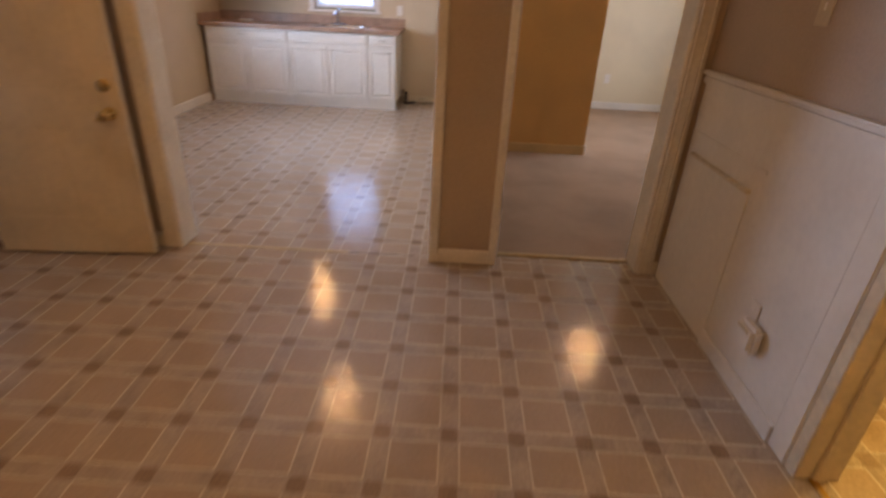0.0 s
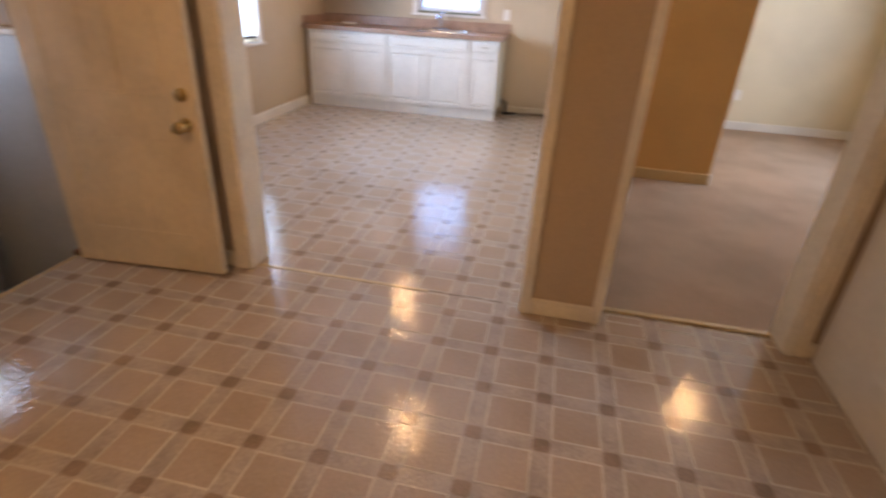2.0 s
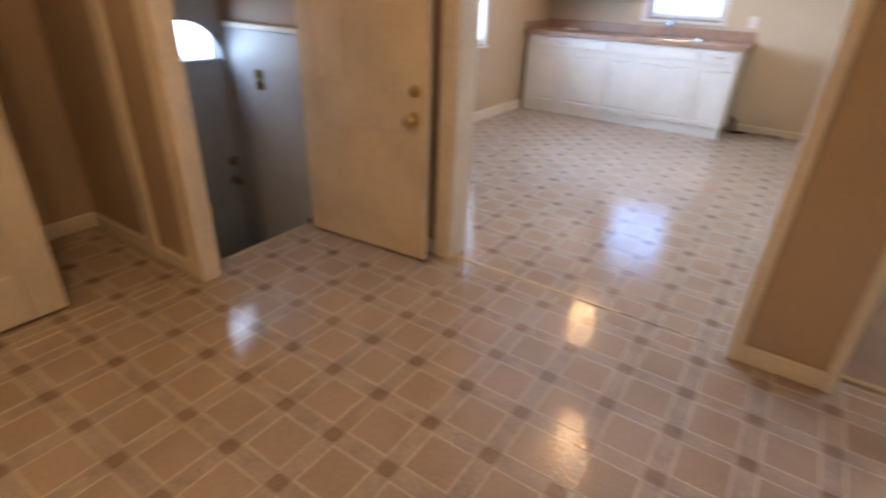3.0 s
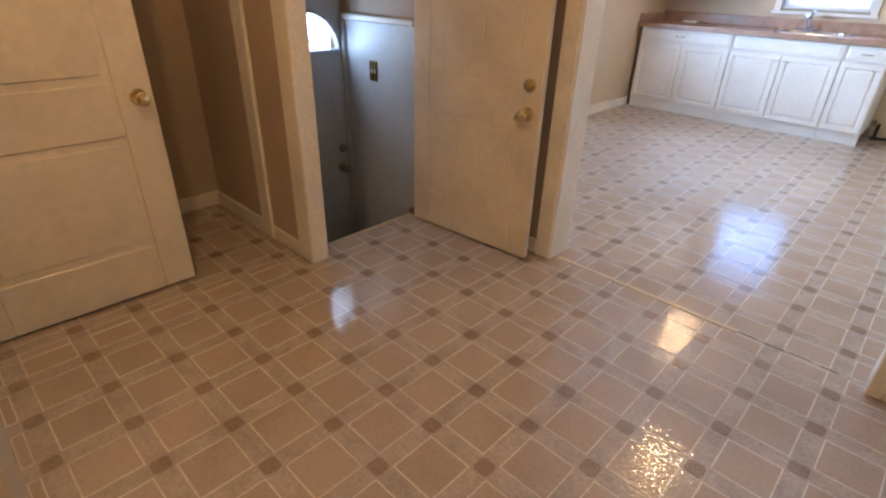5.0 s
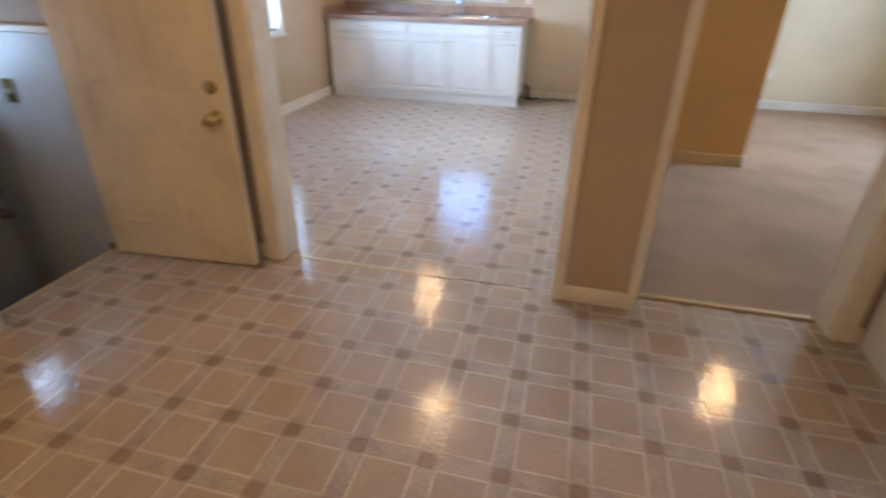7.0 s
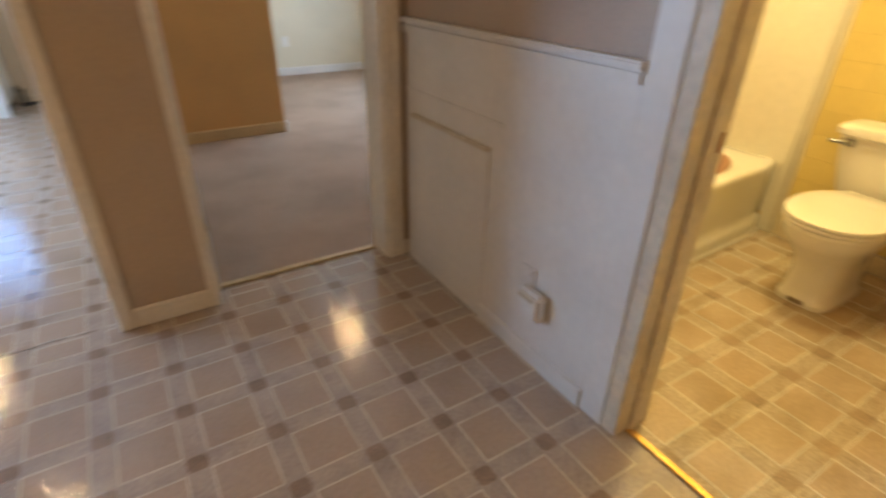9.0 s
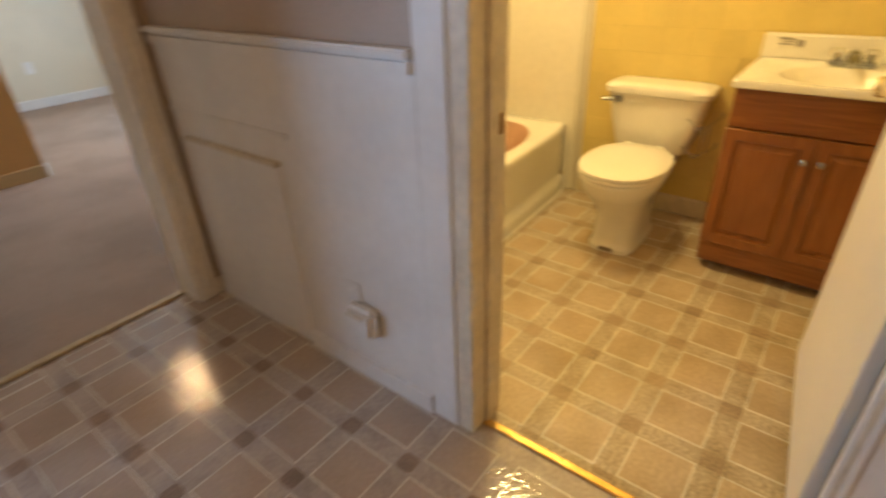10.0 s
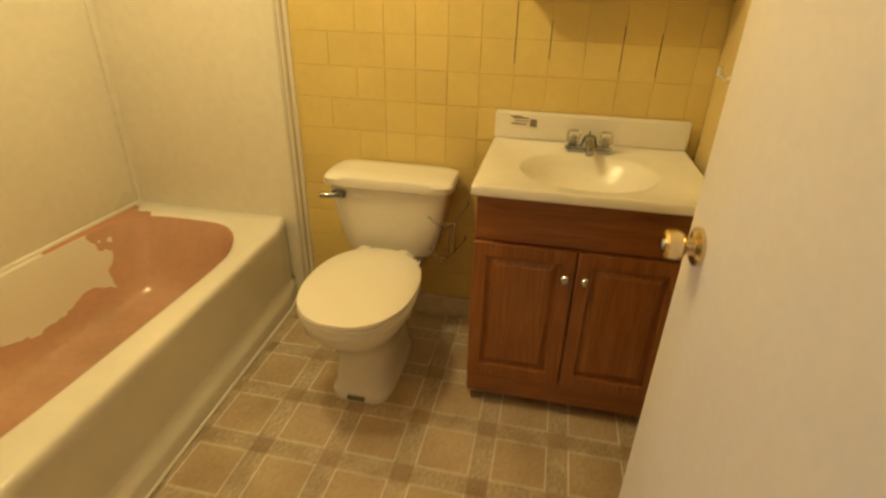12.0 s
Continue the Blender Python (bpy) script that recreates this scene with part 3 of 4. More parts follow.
def window(n, lo, hi, axis, out, label):
    """A sash in the opening from lo to hi; out is the outward sign along the wall's normal."""
    w = thing("window_%d" % n, ((lo[0] + hi[0]) / 2, (lo[1] + hi[1]) / 2, lo[2]), label, "window", kind="structure")
    k = 0 if axis == "x" else 1
    a0, a1, mid = lo[k], hi[k], (lo[1 - k] + hi[1 - k]) / 2 + out * 0.03

    def bar(u0, u1, z0, z1, d0, d1, bm):
        lo_, hi_ = min(mid + d0, mid + d1), max(mid + d0, mid + d1)
        if k == 0:
            box((u0, lo_, z0), (u1, hi_, z1), 0.003, bm)
        else:
            box((lo_, u0, z0), (hi_, u1, z1), 0.003, bm)
    f = bmesh.new()
    bar(a0, a0 + 0.045, lo[2], hi[2], -0.02, 0.02, f), bar(a1 - 0.045, a1, lo[2], hi[2], -0.02, 0.02, f)
    bar(a0 + 0.045, a1 - 0.045, lo[2], lo[2] + 0.05, -0.02, 0.02, f), bar(a0 + 0.045, a1 - 0.045, hi[2] - 0.045, hi[2], -0.02, 0.02, f)
    zc = (lo[2] + hi[2]) / 2
    bar(a0 + 0.045, a1 - 0.045, zc - 0.02, zc + 0.02, -0.02, 0.02, f)
    part("window_frame", f, M["wains"], w)
    for z0, z1 in ((lo[2] + 0.05, zc - 0.02), (zc + 0.02, hi[2] - 0.045)):
        p = bmesh.new()
        bar(a0 + 0.045, a1 - 0.045, z0, z1, -0.003, 0.003, p)
        pane = part("pane", p, M["glass"], w)
        pane.visible_shadow = False
    c = bmesh.new()
    face = lo[1 - k] if out > 0 else hi[1 - k]
    for u0, u1, z0, z1 in ((a0 - 0.06, a0, lo[2] - 0.02, hi[2] + 0.06), (a1, a1 + 0.06, lo[2] - 0.02, hi[2] + 0.06), (a0, a1, hi[2], hi[2] + 0.06)):
        d0, d1 = min(face - out * 0.016, face + out * 0.002), max(face - out * 0.016, face + out * 0.002)
        box((u0, d0, z0) if k == 0 else (d0, u0, z0), (u1, d1, z1) if k == 0 else (d1, u1, z1), 0.003, c)
    part("casing", c, M["wains"], w)
    s = bmesh.new()
    d0, d1 = min(face - out * 0.035, face + out * 0.06), max(face - out * 0.035, face + out * 0.06)
    box((a0 - 0.075, d0, lo[2] - 0.045) if k == 0 else (d0, a0 - 0.075, lo[2] - 0.045), (a1 + 0.075, d1, lo[2] - 0.02) if k == 0 else (d1, a1 + 0.075, lo[2] - 0.02), 0.004, s)
    part("window_sill", s, M["wains"], w)
    return w


window(1, (-1.87, 5.3, 1.09), (-1.11, 5.45, 2.02), "x", 1, "white kitchen window over the sink")
window(2, (-3.215, 2.37, 0.80), (-3.065, 3.68, 2.05), "y", -1, "white wide kitchen side window")
window(3, (3.3, 2.9, 0.82), (3.42, 4.4, 2.1), "y", 1, "white window of the carpeted room")
slat_blind("window_blind", (-1.85, 5.325, 1.10), (-1.13, 5.345, 2.01), "x", "closed white mini blind in front of bright daylight", 30)
slat_blind("window_blind", (-3.10, 2.39, 0.815), (-3.08, 3.66, 2.04), "y", "open white mini blind with a dark bottom rail", 6)


# ceiling lights
def dome_light(x, y):
    d = thing("ceiling_light", (x, y, TOP), "unseen round lit frosted ceiling light", "ceiling light", "ceiling lights")
    part("base_plate", turned([(0, 0.10), (0.02, 0.10), (0.025, 0.085)], (x, y, TOP), (0, 0, -1)), M["brass"], d)
    part("bulb", turned([(0.025, 0.02), (0.05, 0.02), (0.07, 0.032), (0.10, 0.036), (0.125, 0.025), (0.135, 0.004)], (x, y, TOP), (0, 0, -1)), M["bulb"], d, "glowing warm bulb", True)
    return d


# The fourth and fifth are added fixtures for the two assumed hall bulbs.
for x, y in ((-1.64, 4.08), (-1.02, 2.13), (1.59, 3.09), (-1.38, -1.12), (0.15, -2.90), (2.20, -0.13)):
    dome_light(x, y)


# ---- doors ----
def door_knob(parent, at, out, mat="brass"):
    bm = turned([(0, 0.033), (0.006, 0.032), (0.009, 0.014), (0.034, 0.011), (0.040, 0.018), (0.052, 0.027), (0.064, 0.026), (0.070, 0.016), (0.072, 0.002)], at, out)
    return part("knob", bm, M[mat], parent, "polished brass knob", True)


def panel_door(name, hinge, free, z0, z1, thick, mat, label, panels, lip=0.008, mullion=0.0):
    """A door leaf from its hinge to its free edge, of a core with stiles and rails proud of it on both faces; panels: (left, right, low, high) in metres along the leaf."""
    hx, hy = hinge
    length = math.hypot(free[0] - hx, free[1] - hy)
    m = pose(hx, hy, z0, 0, 0, math.degrees(math.atan2(free[1] - hy, free[0] - hx)))
    d = thing(name, (hx, hy, z0), label, "door", kind="structure")

    def local(bm):
        bmesh.ops.transform(bm, matrix=m, verts=bm.verts)
        return bm
    h = z1 - z0
    t = thick / 2
    if panels:
        part("core", local(box((0.004, -t + lip, 0.004), (length - 0.004, t - lip, h - 0.004))), M[mat], d)
        lows = sorted(panels, key=lambda p: p[2])
        left, right = lows[0][0], lows[0][1]
        part("stile", local(box((0, -t, 0), (left, t, h), 0.004)), M[mat], d)
        part("stile", local(box((right, -t, 0), (length, t, h), 0.004)), M[mat], d)
        zs = [0.0] + [v for p in lows for v in (p[2], p[3])] + [h]
        for lo, hi in zip(zs[::2], zs[1::2]):
            part("rail", local(box((left, -t, lo), (right, t, hi), 0.004)), M[mat], d)
        for p in panels:
            if mullion:
                c = (left + right) / 2
                part("mullion", local(box((c - mullion / 2, -t, p[2]), (c + mullion / 2, t, p[3]), 0.004)), M[mat], d)
                for a, b in ((left, c - mullion / 2), (c + mullion / 2, right)):
                    part("panel", local(box((a + 0.022, -t + 0.0005, p[2] + 0.022), (b - 0.022, t - 0.0005, p[3] - 0.022), 0.002)), M[mat], d)
            else:
                part("panel", local(box((left + 0.03, -t + 0.003, p[2] + 0.03), (right - 0.03, t - 0.003, p[3] - 0.03), 0.004)), M[mat], d)
    else:
        part("leaf", local(box((0, -t, 0), (length, t, h), 0.003)), M[mat], d)
    return d, m, length


# white hall door standing open along the kitchen wall
d, m, w = panel_door("door_1", (-2.385, 0.632), (-1.603, 0.688), 0.012, 2.03, 0.036, "door", "open cream painted panel door with brass knob and deadbolt",
                     [(0.115, 0.667, 0.205, 0.662), (0.115, 0.667, 0.86, 1.46), (0.115, 0.667, 1.58, 1.90)], 0.003, 0.11)
front = (m.to_3x3() @ Vector((0, -1, 0)))
at = m @ Vector((w - 0.066, -0.018, 0.742))
door_knob(d, at, front)
part("deadbolt", turned([(0, 0.030), (0.012, 0.029), (0.016, 0.02), (0.018, 0.006)], m @ Vector((w - 0.064, -0.018, 0.872)), front), M["brass"], d, "round brass deadbolt", True)
part("latch_lever", box(at + Vector((-0.045, -0.05, -0.028)), at + Vector((-0.020, -0.012, -0.012)), 0.004), M["brass"], d, "small brass latch piece")

# closet door
d, m, w = panel_door("door_2", (-2.612, -1.432), (-2.592, -0.625), 0.014, 2.03, 0.036, "door", "cream painted two-panel closet door with brass knob standing ajar",
                     [(0.115, 0.675, 0.215, 0.70), (0.115, 0.675, 0.905, 1.90)], 0.009)
front = (m.to_3x3() @ Vector((0, -1, 0)))
if front.x < 0:
    front = -front
door_knob(d, m @ Vector((w - 0.055, 0, 0.845)) + front * 0.018, front)
part("hinge", box((-2.585, -1.446, 0.09), (-2.560, -1.434, 0.17), 0.002), M["pipe"], d, "painted-over steel hinge")

# bathroom door
d, m, w = panel_door("door_3", (1.2515, -1.338), (1.9615, -1.278), 0.07, 2.03, 0.036, "bath_door", "open cream painted flush bathroom door with brass knob", [])
front = (m.to_3x3() @ Vector((0, 1, 0)))
at = m @ Vector((w - 0.055, 0.018, 0.862))
part("rosette", turned([(0, 0.033), (0.006, 0.032), (0.010, 0.016), (0.03, 0.012)], at, front), M["brass"], d, "round brass rosette", True)
part("knob", turned([(0.020, 0.011), (0.025, 0.019), (0.036, 0.025), (0.052, 0.024), (0.057, 0.019)], at, front), M["brass"], d, "polished brass knob", True)
part("lock_button", turned([(0.056, 0.010), (0.060, 0.009), (0.061, 0.002)], at, front), M["chrome"], d, "small steel lock button", True)

# outer door with a fan-shaped light
door = thing("door_4", (-3.15, 0.3, -0.78), "grey-white outer door with a fan-shaped window", "door", kind="structure")
bm = bmesh.new()
fan_y, fan_z, fan_r = 0.435, 0.885, 0.234
arc = [(fan_y + fan_r * math.cos(a), fan_z + 0.222 * math.sin(a)) for a in np.linspace(0, math.pi, 15)]
y0, y1, z0, z1 = -0.06, 0.69, -0.78, 1.24
for (ya, za), (yb, zb) in zip(arc, arc[1:]):
    q = [bm.verts.new((-3.125, *p)) for p in ((ya, za), (yb, zb), (yb, z1), (ya, z1))]
    bm.faces.new(q)
for ya, yb, za, zb in ((y0, y1, z0, fan_z), (y0, fan_y - fan_r, fan_z, z1), (fan_y + fan_r, y1, fan_z, z1)):
    bm.faces.new([bm.verts.new((-3.125, *p)) for p in ((ya, za), (yb, za), (yb, zb), (ya, zb))])
ext = bmesh.ops.extrude_face_region(bm, geom=list(bm.faces))
bmesh.ops.translate(bm, vec=(-0.04, 0, 0), verts=[v for v in ext["geom"] if isinstance(v, bmesh.types.BMVert)])
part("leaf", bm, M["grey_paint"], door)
bm = bmesh.new()
loop = [bm.verts.new((-3.145, *p)) for p in arc]
bm.faces.new(loop)
ext = bmesh.ops.extrude_face_region(bm, geom=list(bm.faces))
bmesh.ops.translate(bm, vec=(-0.004, 0, 0), verts=[v for v in ext["geom"] if isinstance(v, bmesh.types.BMVert)])
pane = part("pane", bm, M["glass"], door)
pane.visible_shadow = False
for a in (0.35, 0.65):
    bm = rod([(-3.128, fan_y, fan_z + 0.01), (-3.128, fan_y + fan_r * 0.97 * math.cos(a * math.pi), fan_z + 0.215 * math.sin(a * math.pi))], 0.005)
    part("muntin", bm, M["wains"], door)
part("fan_moulding", rod([(-3.122, *p) for p in arc], 0.010), M["grey_paint"], door)
part("sill_moulding", rod([(-3.122, arc[0][0], arc[0][1] - 0.006), (-3.122, arc[-1][0], arc[-1][1] - 0.006)], 0.010), M["grey_paint"], door)
part("deadbolt", turned([(0, 0.028), (0.015, 0.026), (0.03, 0.012), (0.032, 0.002)], (-3.125, 0.645, 0.258), (1, 0, 0)), M["pipe"], door, "dark deadbolt", True)
part("knob", turned([(0, 0.03), (0.01, 0.014), (0.035, 0.012), (0.045, 0.026), (0.062, 0.026), (0.07, 0.004)], (-3.125, 0.632, 0.13), (1, 0, 0)), M["pipe"], door, "dark metal knob", True)


# ---- wall fittings ----
def wall_plate(name, centre, normal, label, category, mat="almond", holes=()):
    """A bevelled cover plate on a wall; holes: (offset along the wall, offset up, half width, half height) of the sockets or toggles."""
    t = thing(name, centre, label, category)
    n = Vector(normal)
    side = Vector((0, 0, 1)).cross(n)
    m = Matrix((( side.x, n.x, 0, centre[0]), (side.y, n.y, 0, centre[1]), (0, 0, 1, centre[2]), (0, 0, 0, 1)))
    bm = box((-0.036, 0, -0.058), (0.036, 0.006, 0.058), 0.003)
    bmesh.ops.transform(bm, matrix=m, verts=bm.verts)
    part("cover", bm, M[mat], t)
    for u, v, hw, hh in holes:
        bm = box((u - hw, 0.002, v - hh), (u + hw, 0.0085, v + hh), 0.002)
        bmesh.ops.transform(bm, matrix=m, verts=bm.verts)
        part("socket", bm, M["plastic"], t)
    return t


SOCK = ((0, 0.022, 0.014, 0.012), (0, -0.022, 0.014, 0.012))
wall_plate("wall_outlet", (1.1045, -0.098, 0.325), (-1, 0, 0), "painted-over wall outlet behind a plug-in freshener", "outlet", "wains", ((0, 0.030, 0.014, 0.010),))
fresh = thing("air_freshener", (1.09, -0.135, 0.24), "white plug-in air freshener in the low hall outlet", "air freshener")
part("body", box((1.054, -0.212, 0.214), (1.104, -0.092, 0.322), 0.016, seg=4), M["plastic"], fresh)
part("grille", box((1.0485, -0.185, 0.292), (1.055, -0.112, 0.307), 0.003), M["almond"], fresh)
wall_plate("light_switch", (1.120, 0.108, 1.36), (-1, 0, 0), "almond light switch plate on the hall wall", "light switch", "almond", ((0, 0, 0.006, 0.012),))
wall_plate("wall_outlet", (-0.80, 5.30, 1.10), (0, -1, 0), "white outlet beside the kitchen window", "outlet", "plastic", SOCK)
wall_plate("wall_outlet", (1.96, 5.50, 0.40), (0, -1, 0), "white outlet low on the cream wall", "outlet", "plastic", SOCK)
wall_plate("light_switch", (-2.83, 0.702, 0.79), (0, -1, 0), "dark smudged switch plate on the entry wainscot", "light switch", "dull_brass", ((-0.014, 0, 0.005, 0.012), (0.014, 0, 0.005, 0.012)))

# ---- kitchen ----
FRONT = 4.672


def handle(parent, x, z, length=0.085):
    bm = rod([(x - length / 2, FRONT - 0.018, z), (x - length / 2, FRONT - 0.040, z), (x + length / 2, FRONT - 0.040, z), (x + length / 2, FRONT - 0.018, z)], 0.0045)
    return part("handle", bm, M["nickel"], parent, "small satin nickel handle", True)


def base_cabinet(x0, x1, doors, drawer_handles, door_handles, label):
    c = thing("base_cabinet", ((x0 + x1) / 2, 4.95, 0), label, "kitchen cabinet", "kitchen base cabinets")
    part("body", box((x0 + 0.001, FRONT + 0.003, 0.09), (x1 - 0.001, 5.295, 0.862)), M["cab"], c)
    part("kick_board", box((x0 + 0.001, FRONT + 0.016, 0.0), (x1 - 0.001, FRONT + 0.035, 0.09), 0.002), M["cab"], c)
    f = part("drawer_front", raised_leaf(x1 - x0 - 0.012, 0.131, 0.018, pose(x0 + 0.006, FRONT - 0.016, 0.724), 0.003), M["cab"], c)
    for x in drawer_handles:
        handle(f, x, 0.79)
    w = (x1 - x0) / doors
    for i in range(doors):
        lf = part("cabinet_door", raised_leaf(w - 0.014, 0.597, 0.018, pose(x0 + i * w + 0.007, FRONT - 0.016, 0.115), 0.055), M["cab"], c)
        for x, z in door_handles[i]:
            handle(lf, x, z, 0.06)
    return c


base_cabinet(-3.015, -2.055, 2, (-2.57,), ((), ()), "white thermofoil base cabinet with two raised-panel doors and a drawer")
base_cabinet(-2.055, -1.110, 2, (), (((-1.63, 0.665),), ((-1.535, 0.665),)), "white thermofoil sink cabinet with two raised-panel doors")
base_cabinet(-1.110, -0.775, 1, (-0.94,), (((-0.835, 0.665),),), "narrow white thermofoil base cabinet with one door and drawer")
filler = solid("cabinet_end_panel", box((-3.045, FRONT + 0.02, 0.0), (-3.017, 5.29, 0.862), 0.002), M["brown"], "dark brown end panel between cabinet and wall", "end panel")
ct = thing("countertop", (-1.95, 4.97, 0.862), "brown speckled laminate kitchen countertop with backsplash", "countertop")
bm = boxes(((-3.063, 4.640, 0.864), (-1.76, 5.297, 0.902)), ((-1.76, 4.640, 0.864), (-1.16, 4.79, 0.902)), ((-1.76, 5.19, 0.864), (-1.16, 5.297, 0.902)), ((-1.16, 4.640, 0.864), (-0.735, 5.297, 0.902)))
part("top", bm, M["counter"], ct)
part("front_edge", box((-3.063, 4.630, 0.860), (-0.732, 4.642, 0.906), 0.005, seg=2), M["counter"], ct)
part("backsplash", box((-3.063, 5.278, 0.902), (-0.735, 5.299, 1.005), 0.004), M["counter"], ct)
part("side_splash", box((-3.064, 4.66, 0.902), (-3.045, 5.278, 0.99), 0.004), M["counter"], ct)
sink = thing("kitchen_sink", (-1.46, 4.99, 0.90), "stainless steel drop-in kitchen sink", "sink")
rim = loft([ring(-1.46, 4.99, 0.903, 0.305, 0.215, 40, 7), ring(-1.46, 4.99, 0.912, 0.298, 0.208, 40, 7), ring(-1.46, 4.99, 0.910, 0.255, 0.165, 40, 6), ring(-1.46, 4.99, 0.78, 0.235, 0.145, 40, 6)], False, True)
part("basin", rim, M["steel"], sink, smooth=True)
fc = thing("kitchen_faucet", (-1.555, 5.16, 0.91), "chrome kitchen faucet with a single lever", "faucet")
part("base", box((-1.655, 5.145, 0.910), (-1.455, 5.185, 0.930), 0.008, seg=2), M["chrome"], fc)
part("spout", rod([(-1.555, 5.165, 0.925), (-1.555, 5.165, 0.99), (-1.555, 5.13, 1.04), (-1.555, 5.05, 1.055), (-1.555, 4.99, 1.03)], 0.013, 10), M["chrome"], fc, smooth=True)
part("lever", rod([(-1.555, 5.165, 1.0), (-1.55, 5.165, 1.05), (-1.53, 5.15, 1.085)], 0.014, 10), M["chrome"], fc, smooth=True)
dish = solid("soap_dish", box((-2.76, 5.08, 0.903), (-2.60, 5.16, 0.925), 0.008, seg=2), M["plastic"], "small white dish on the kitchen counter", "dish")
up = thing("wall_cabinet", (-2.66, 5.15, 1.29), "white wall cabinet above the kitchen counter", "kitchen cabinet")
part("body", box((-3.06, 4.99, 1.275), (-2.03, 5.298, 2.1)), M["brown"], up)
for i in range(2):
    part("cabinet_door", raised_leaf(0.509, 0.81, 0.018, pose(-3.058 + i * 0.515, 4.97, 1.278), 0.05), M["cab"], up)
# plumbing stubs left beside the cabinets
pp = thing("pipe_stub", (-0.68, 5.2, 0), "dark capped pipe stubs standing out of the kitchen floor", "pipe")
part("pipe", rod([(-0.70, 5.16, 0.0), (-0.70, 5.16, 0.10), (-0.70, 5.22, 0.13)], 0.015, 10), M["black"], pp, smooth=True)
part("elbow", rod([(-0.72, 5.10, 0.02), (-0.62, 5.10, 0.025), (-0.57, 5.14, 0.025)], 0.015, 10), M["black"], pp, smooth=True)
part("valve", turned([(0, 0.012), (0.02, 0.022), (0.05, 0.022), (0.06, 0.01)], (-0.74, 5.16, 0.12), (0, 0, 1)), M["pipe"], pp, smooth=True)
hs = thing("gas_hose", (-0.45, 5.2, 0), "loose metal gas hose on the kitchen floor", "hose")
part("hose", rod([(-0.56, 5.2, 0.012), (-0.48, 5.18, 0.012), (-0.40, 5.22, 0.014), (-0.30, 5.21, 0.012), (-0.22, 5.24, 0.012)], 0.011, 8), M["pipe"], hs, smooth=True)
part("fitting", turned([(0, 0.016), (0.03, 0.016), (0.034, 0.01)], (-0.565, 5.2, 0.016), (-1, 0.1, 0)), M["plastic"], hs, smooth=True)

# ---- bathroom: tub ----
tub = thing("bathtub", (2.1, 0.4, 0), "white refinished bathtub with peeling paint over old pink enamel", "bathtub")
N = 96


def tub_outline(inset_end, inset_front, inset_back, z, r, bow=0.0, ends=(1.262, 2.948)):
    """A rounded outline of the tub; its front bows out towards the room away from the far end."""
    x0, x1 = ends[0] + inset_end, ends[1] - inset_end
    y1 = 0.802 - inset_back
    pts = []
    for i in range(N):
        a = 2 * math.pi * (i + 0.5) / N
        c, s = math.cos(a), math.sin(a)
        px = math.copysign(abs(c) ** (2 / r), c)
        py = math.copysign(abs(s) ** (2 / r), s)
        x = (x0 + x1) / 2 + px * (x1 - x0) / 2
        k = min(1.0, max(0.0, (2.96 - x) / 0.42))
        k = k * k * (3 - 2 * k)
        f = 0.086 - bow * k + inset_front
        pts.append((x, (f + y1) / 2 + py * (y1 - f) / 2, z * 0.945))
    return pts


apron = [tub_outline(0, -0.03, 0, z, 40, b) for z, b in ((0.0, 0.088), (0.055, 0.088), (0.068, 0.084), (0.080, 0.075))]
apron += [tub_outline(0, -0.014, 0, z, 40, b) for z, b in ((0.10, 0.082), (0.14, 0.084), (0.25, 0.088), (0.345, 0.094), (0.375, 0.098), (0.395, 0.098))]
apron += [tub_outline(0.001, -0.010, 0.0, 0.405, 40, 0.098), tub_outline(0.004, -0.003, 0.0, 0.410, 40, 0.098), tub_outline(0.010, 0.006, 0.0, 0.413, 36, 0.098),
          tub_outline(0.090, 0.100, 0.012, 0.4125, 5.5, 0.092), tub_outline(0.099, 0.108, 0.018, 0.411, 5, 0.09), tub_outline(0.112, 0.118, 0.026, 0.404, 4.6, 0.09)]
part("apron", loft(apron, True, False), M["rim"], tub, "white refinished apron and rim", True)
basin = [tub_outline(0.112, 0.118, 0.026, 0.404, 4.6, 0.09), tub_outline(0.132, 0.134, 0.042, 0.36, 4.4, 0.088), tub_outline(0.18, 0.17, 0.075, 0.22, 4.2, 0.086), tub_outline(0.215, 0.19, 0.10, 0.13, 4, 0.085), tub_outline(0.26, 0.215, 0.13, 0.085, 3.8, 0.083), tub_outline(0.33, 0.26, 0.18, 0.06, 3.5, 0.08), tub_outline(0.45, 0.33, 0.25, 0.054, 3, 0.06)]
part("basin", loft(basin, False, True), M["pink"], tub, "dusty pink enamel basin with a remnant of white paint", True)
bm = bmesh.new()
box((1.27, 0.786, 0.383), (2.946, 0.804, 0.400), 0.006, bm)
part("caulk_line", bm, M["surround"], tub)

foot = sorted(p for p in tub_outline(0, -0.03, 0, 0.003, 40, 0.088) if p[1] < 0.075 and p[0] > 1.28)
part("foot_caulk", rod([(x, y - 0.002, z) for x, y, z in foot], 0.0065, 6), M["plastic"], tub, "uneven white caulk along the floor", True)

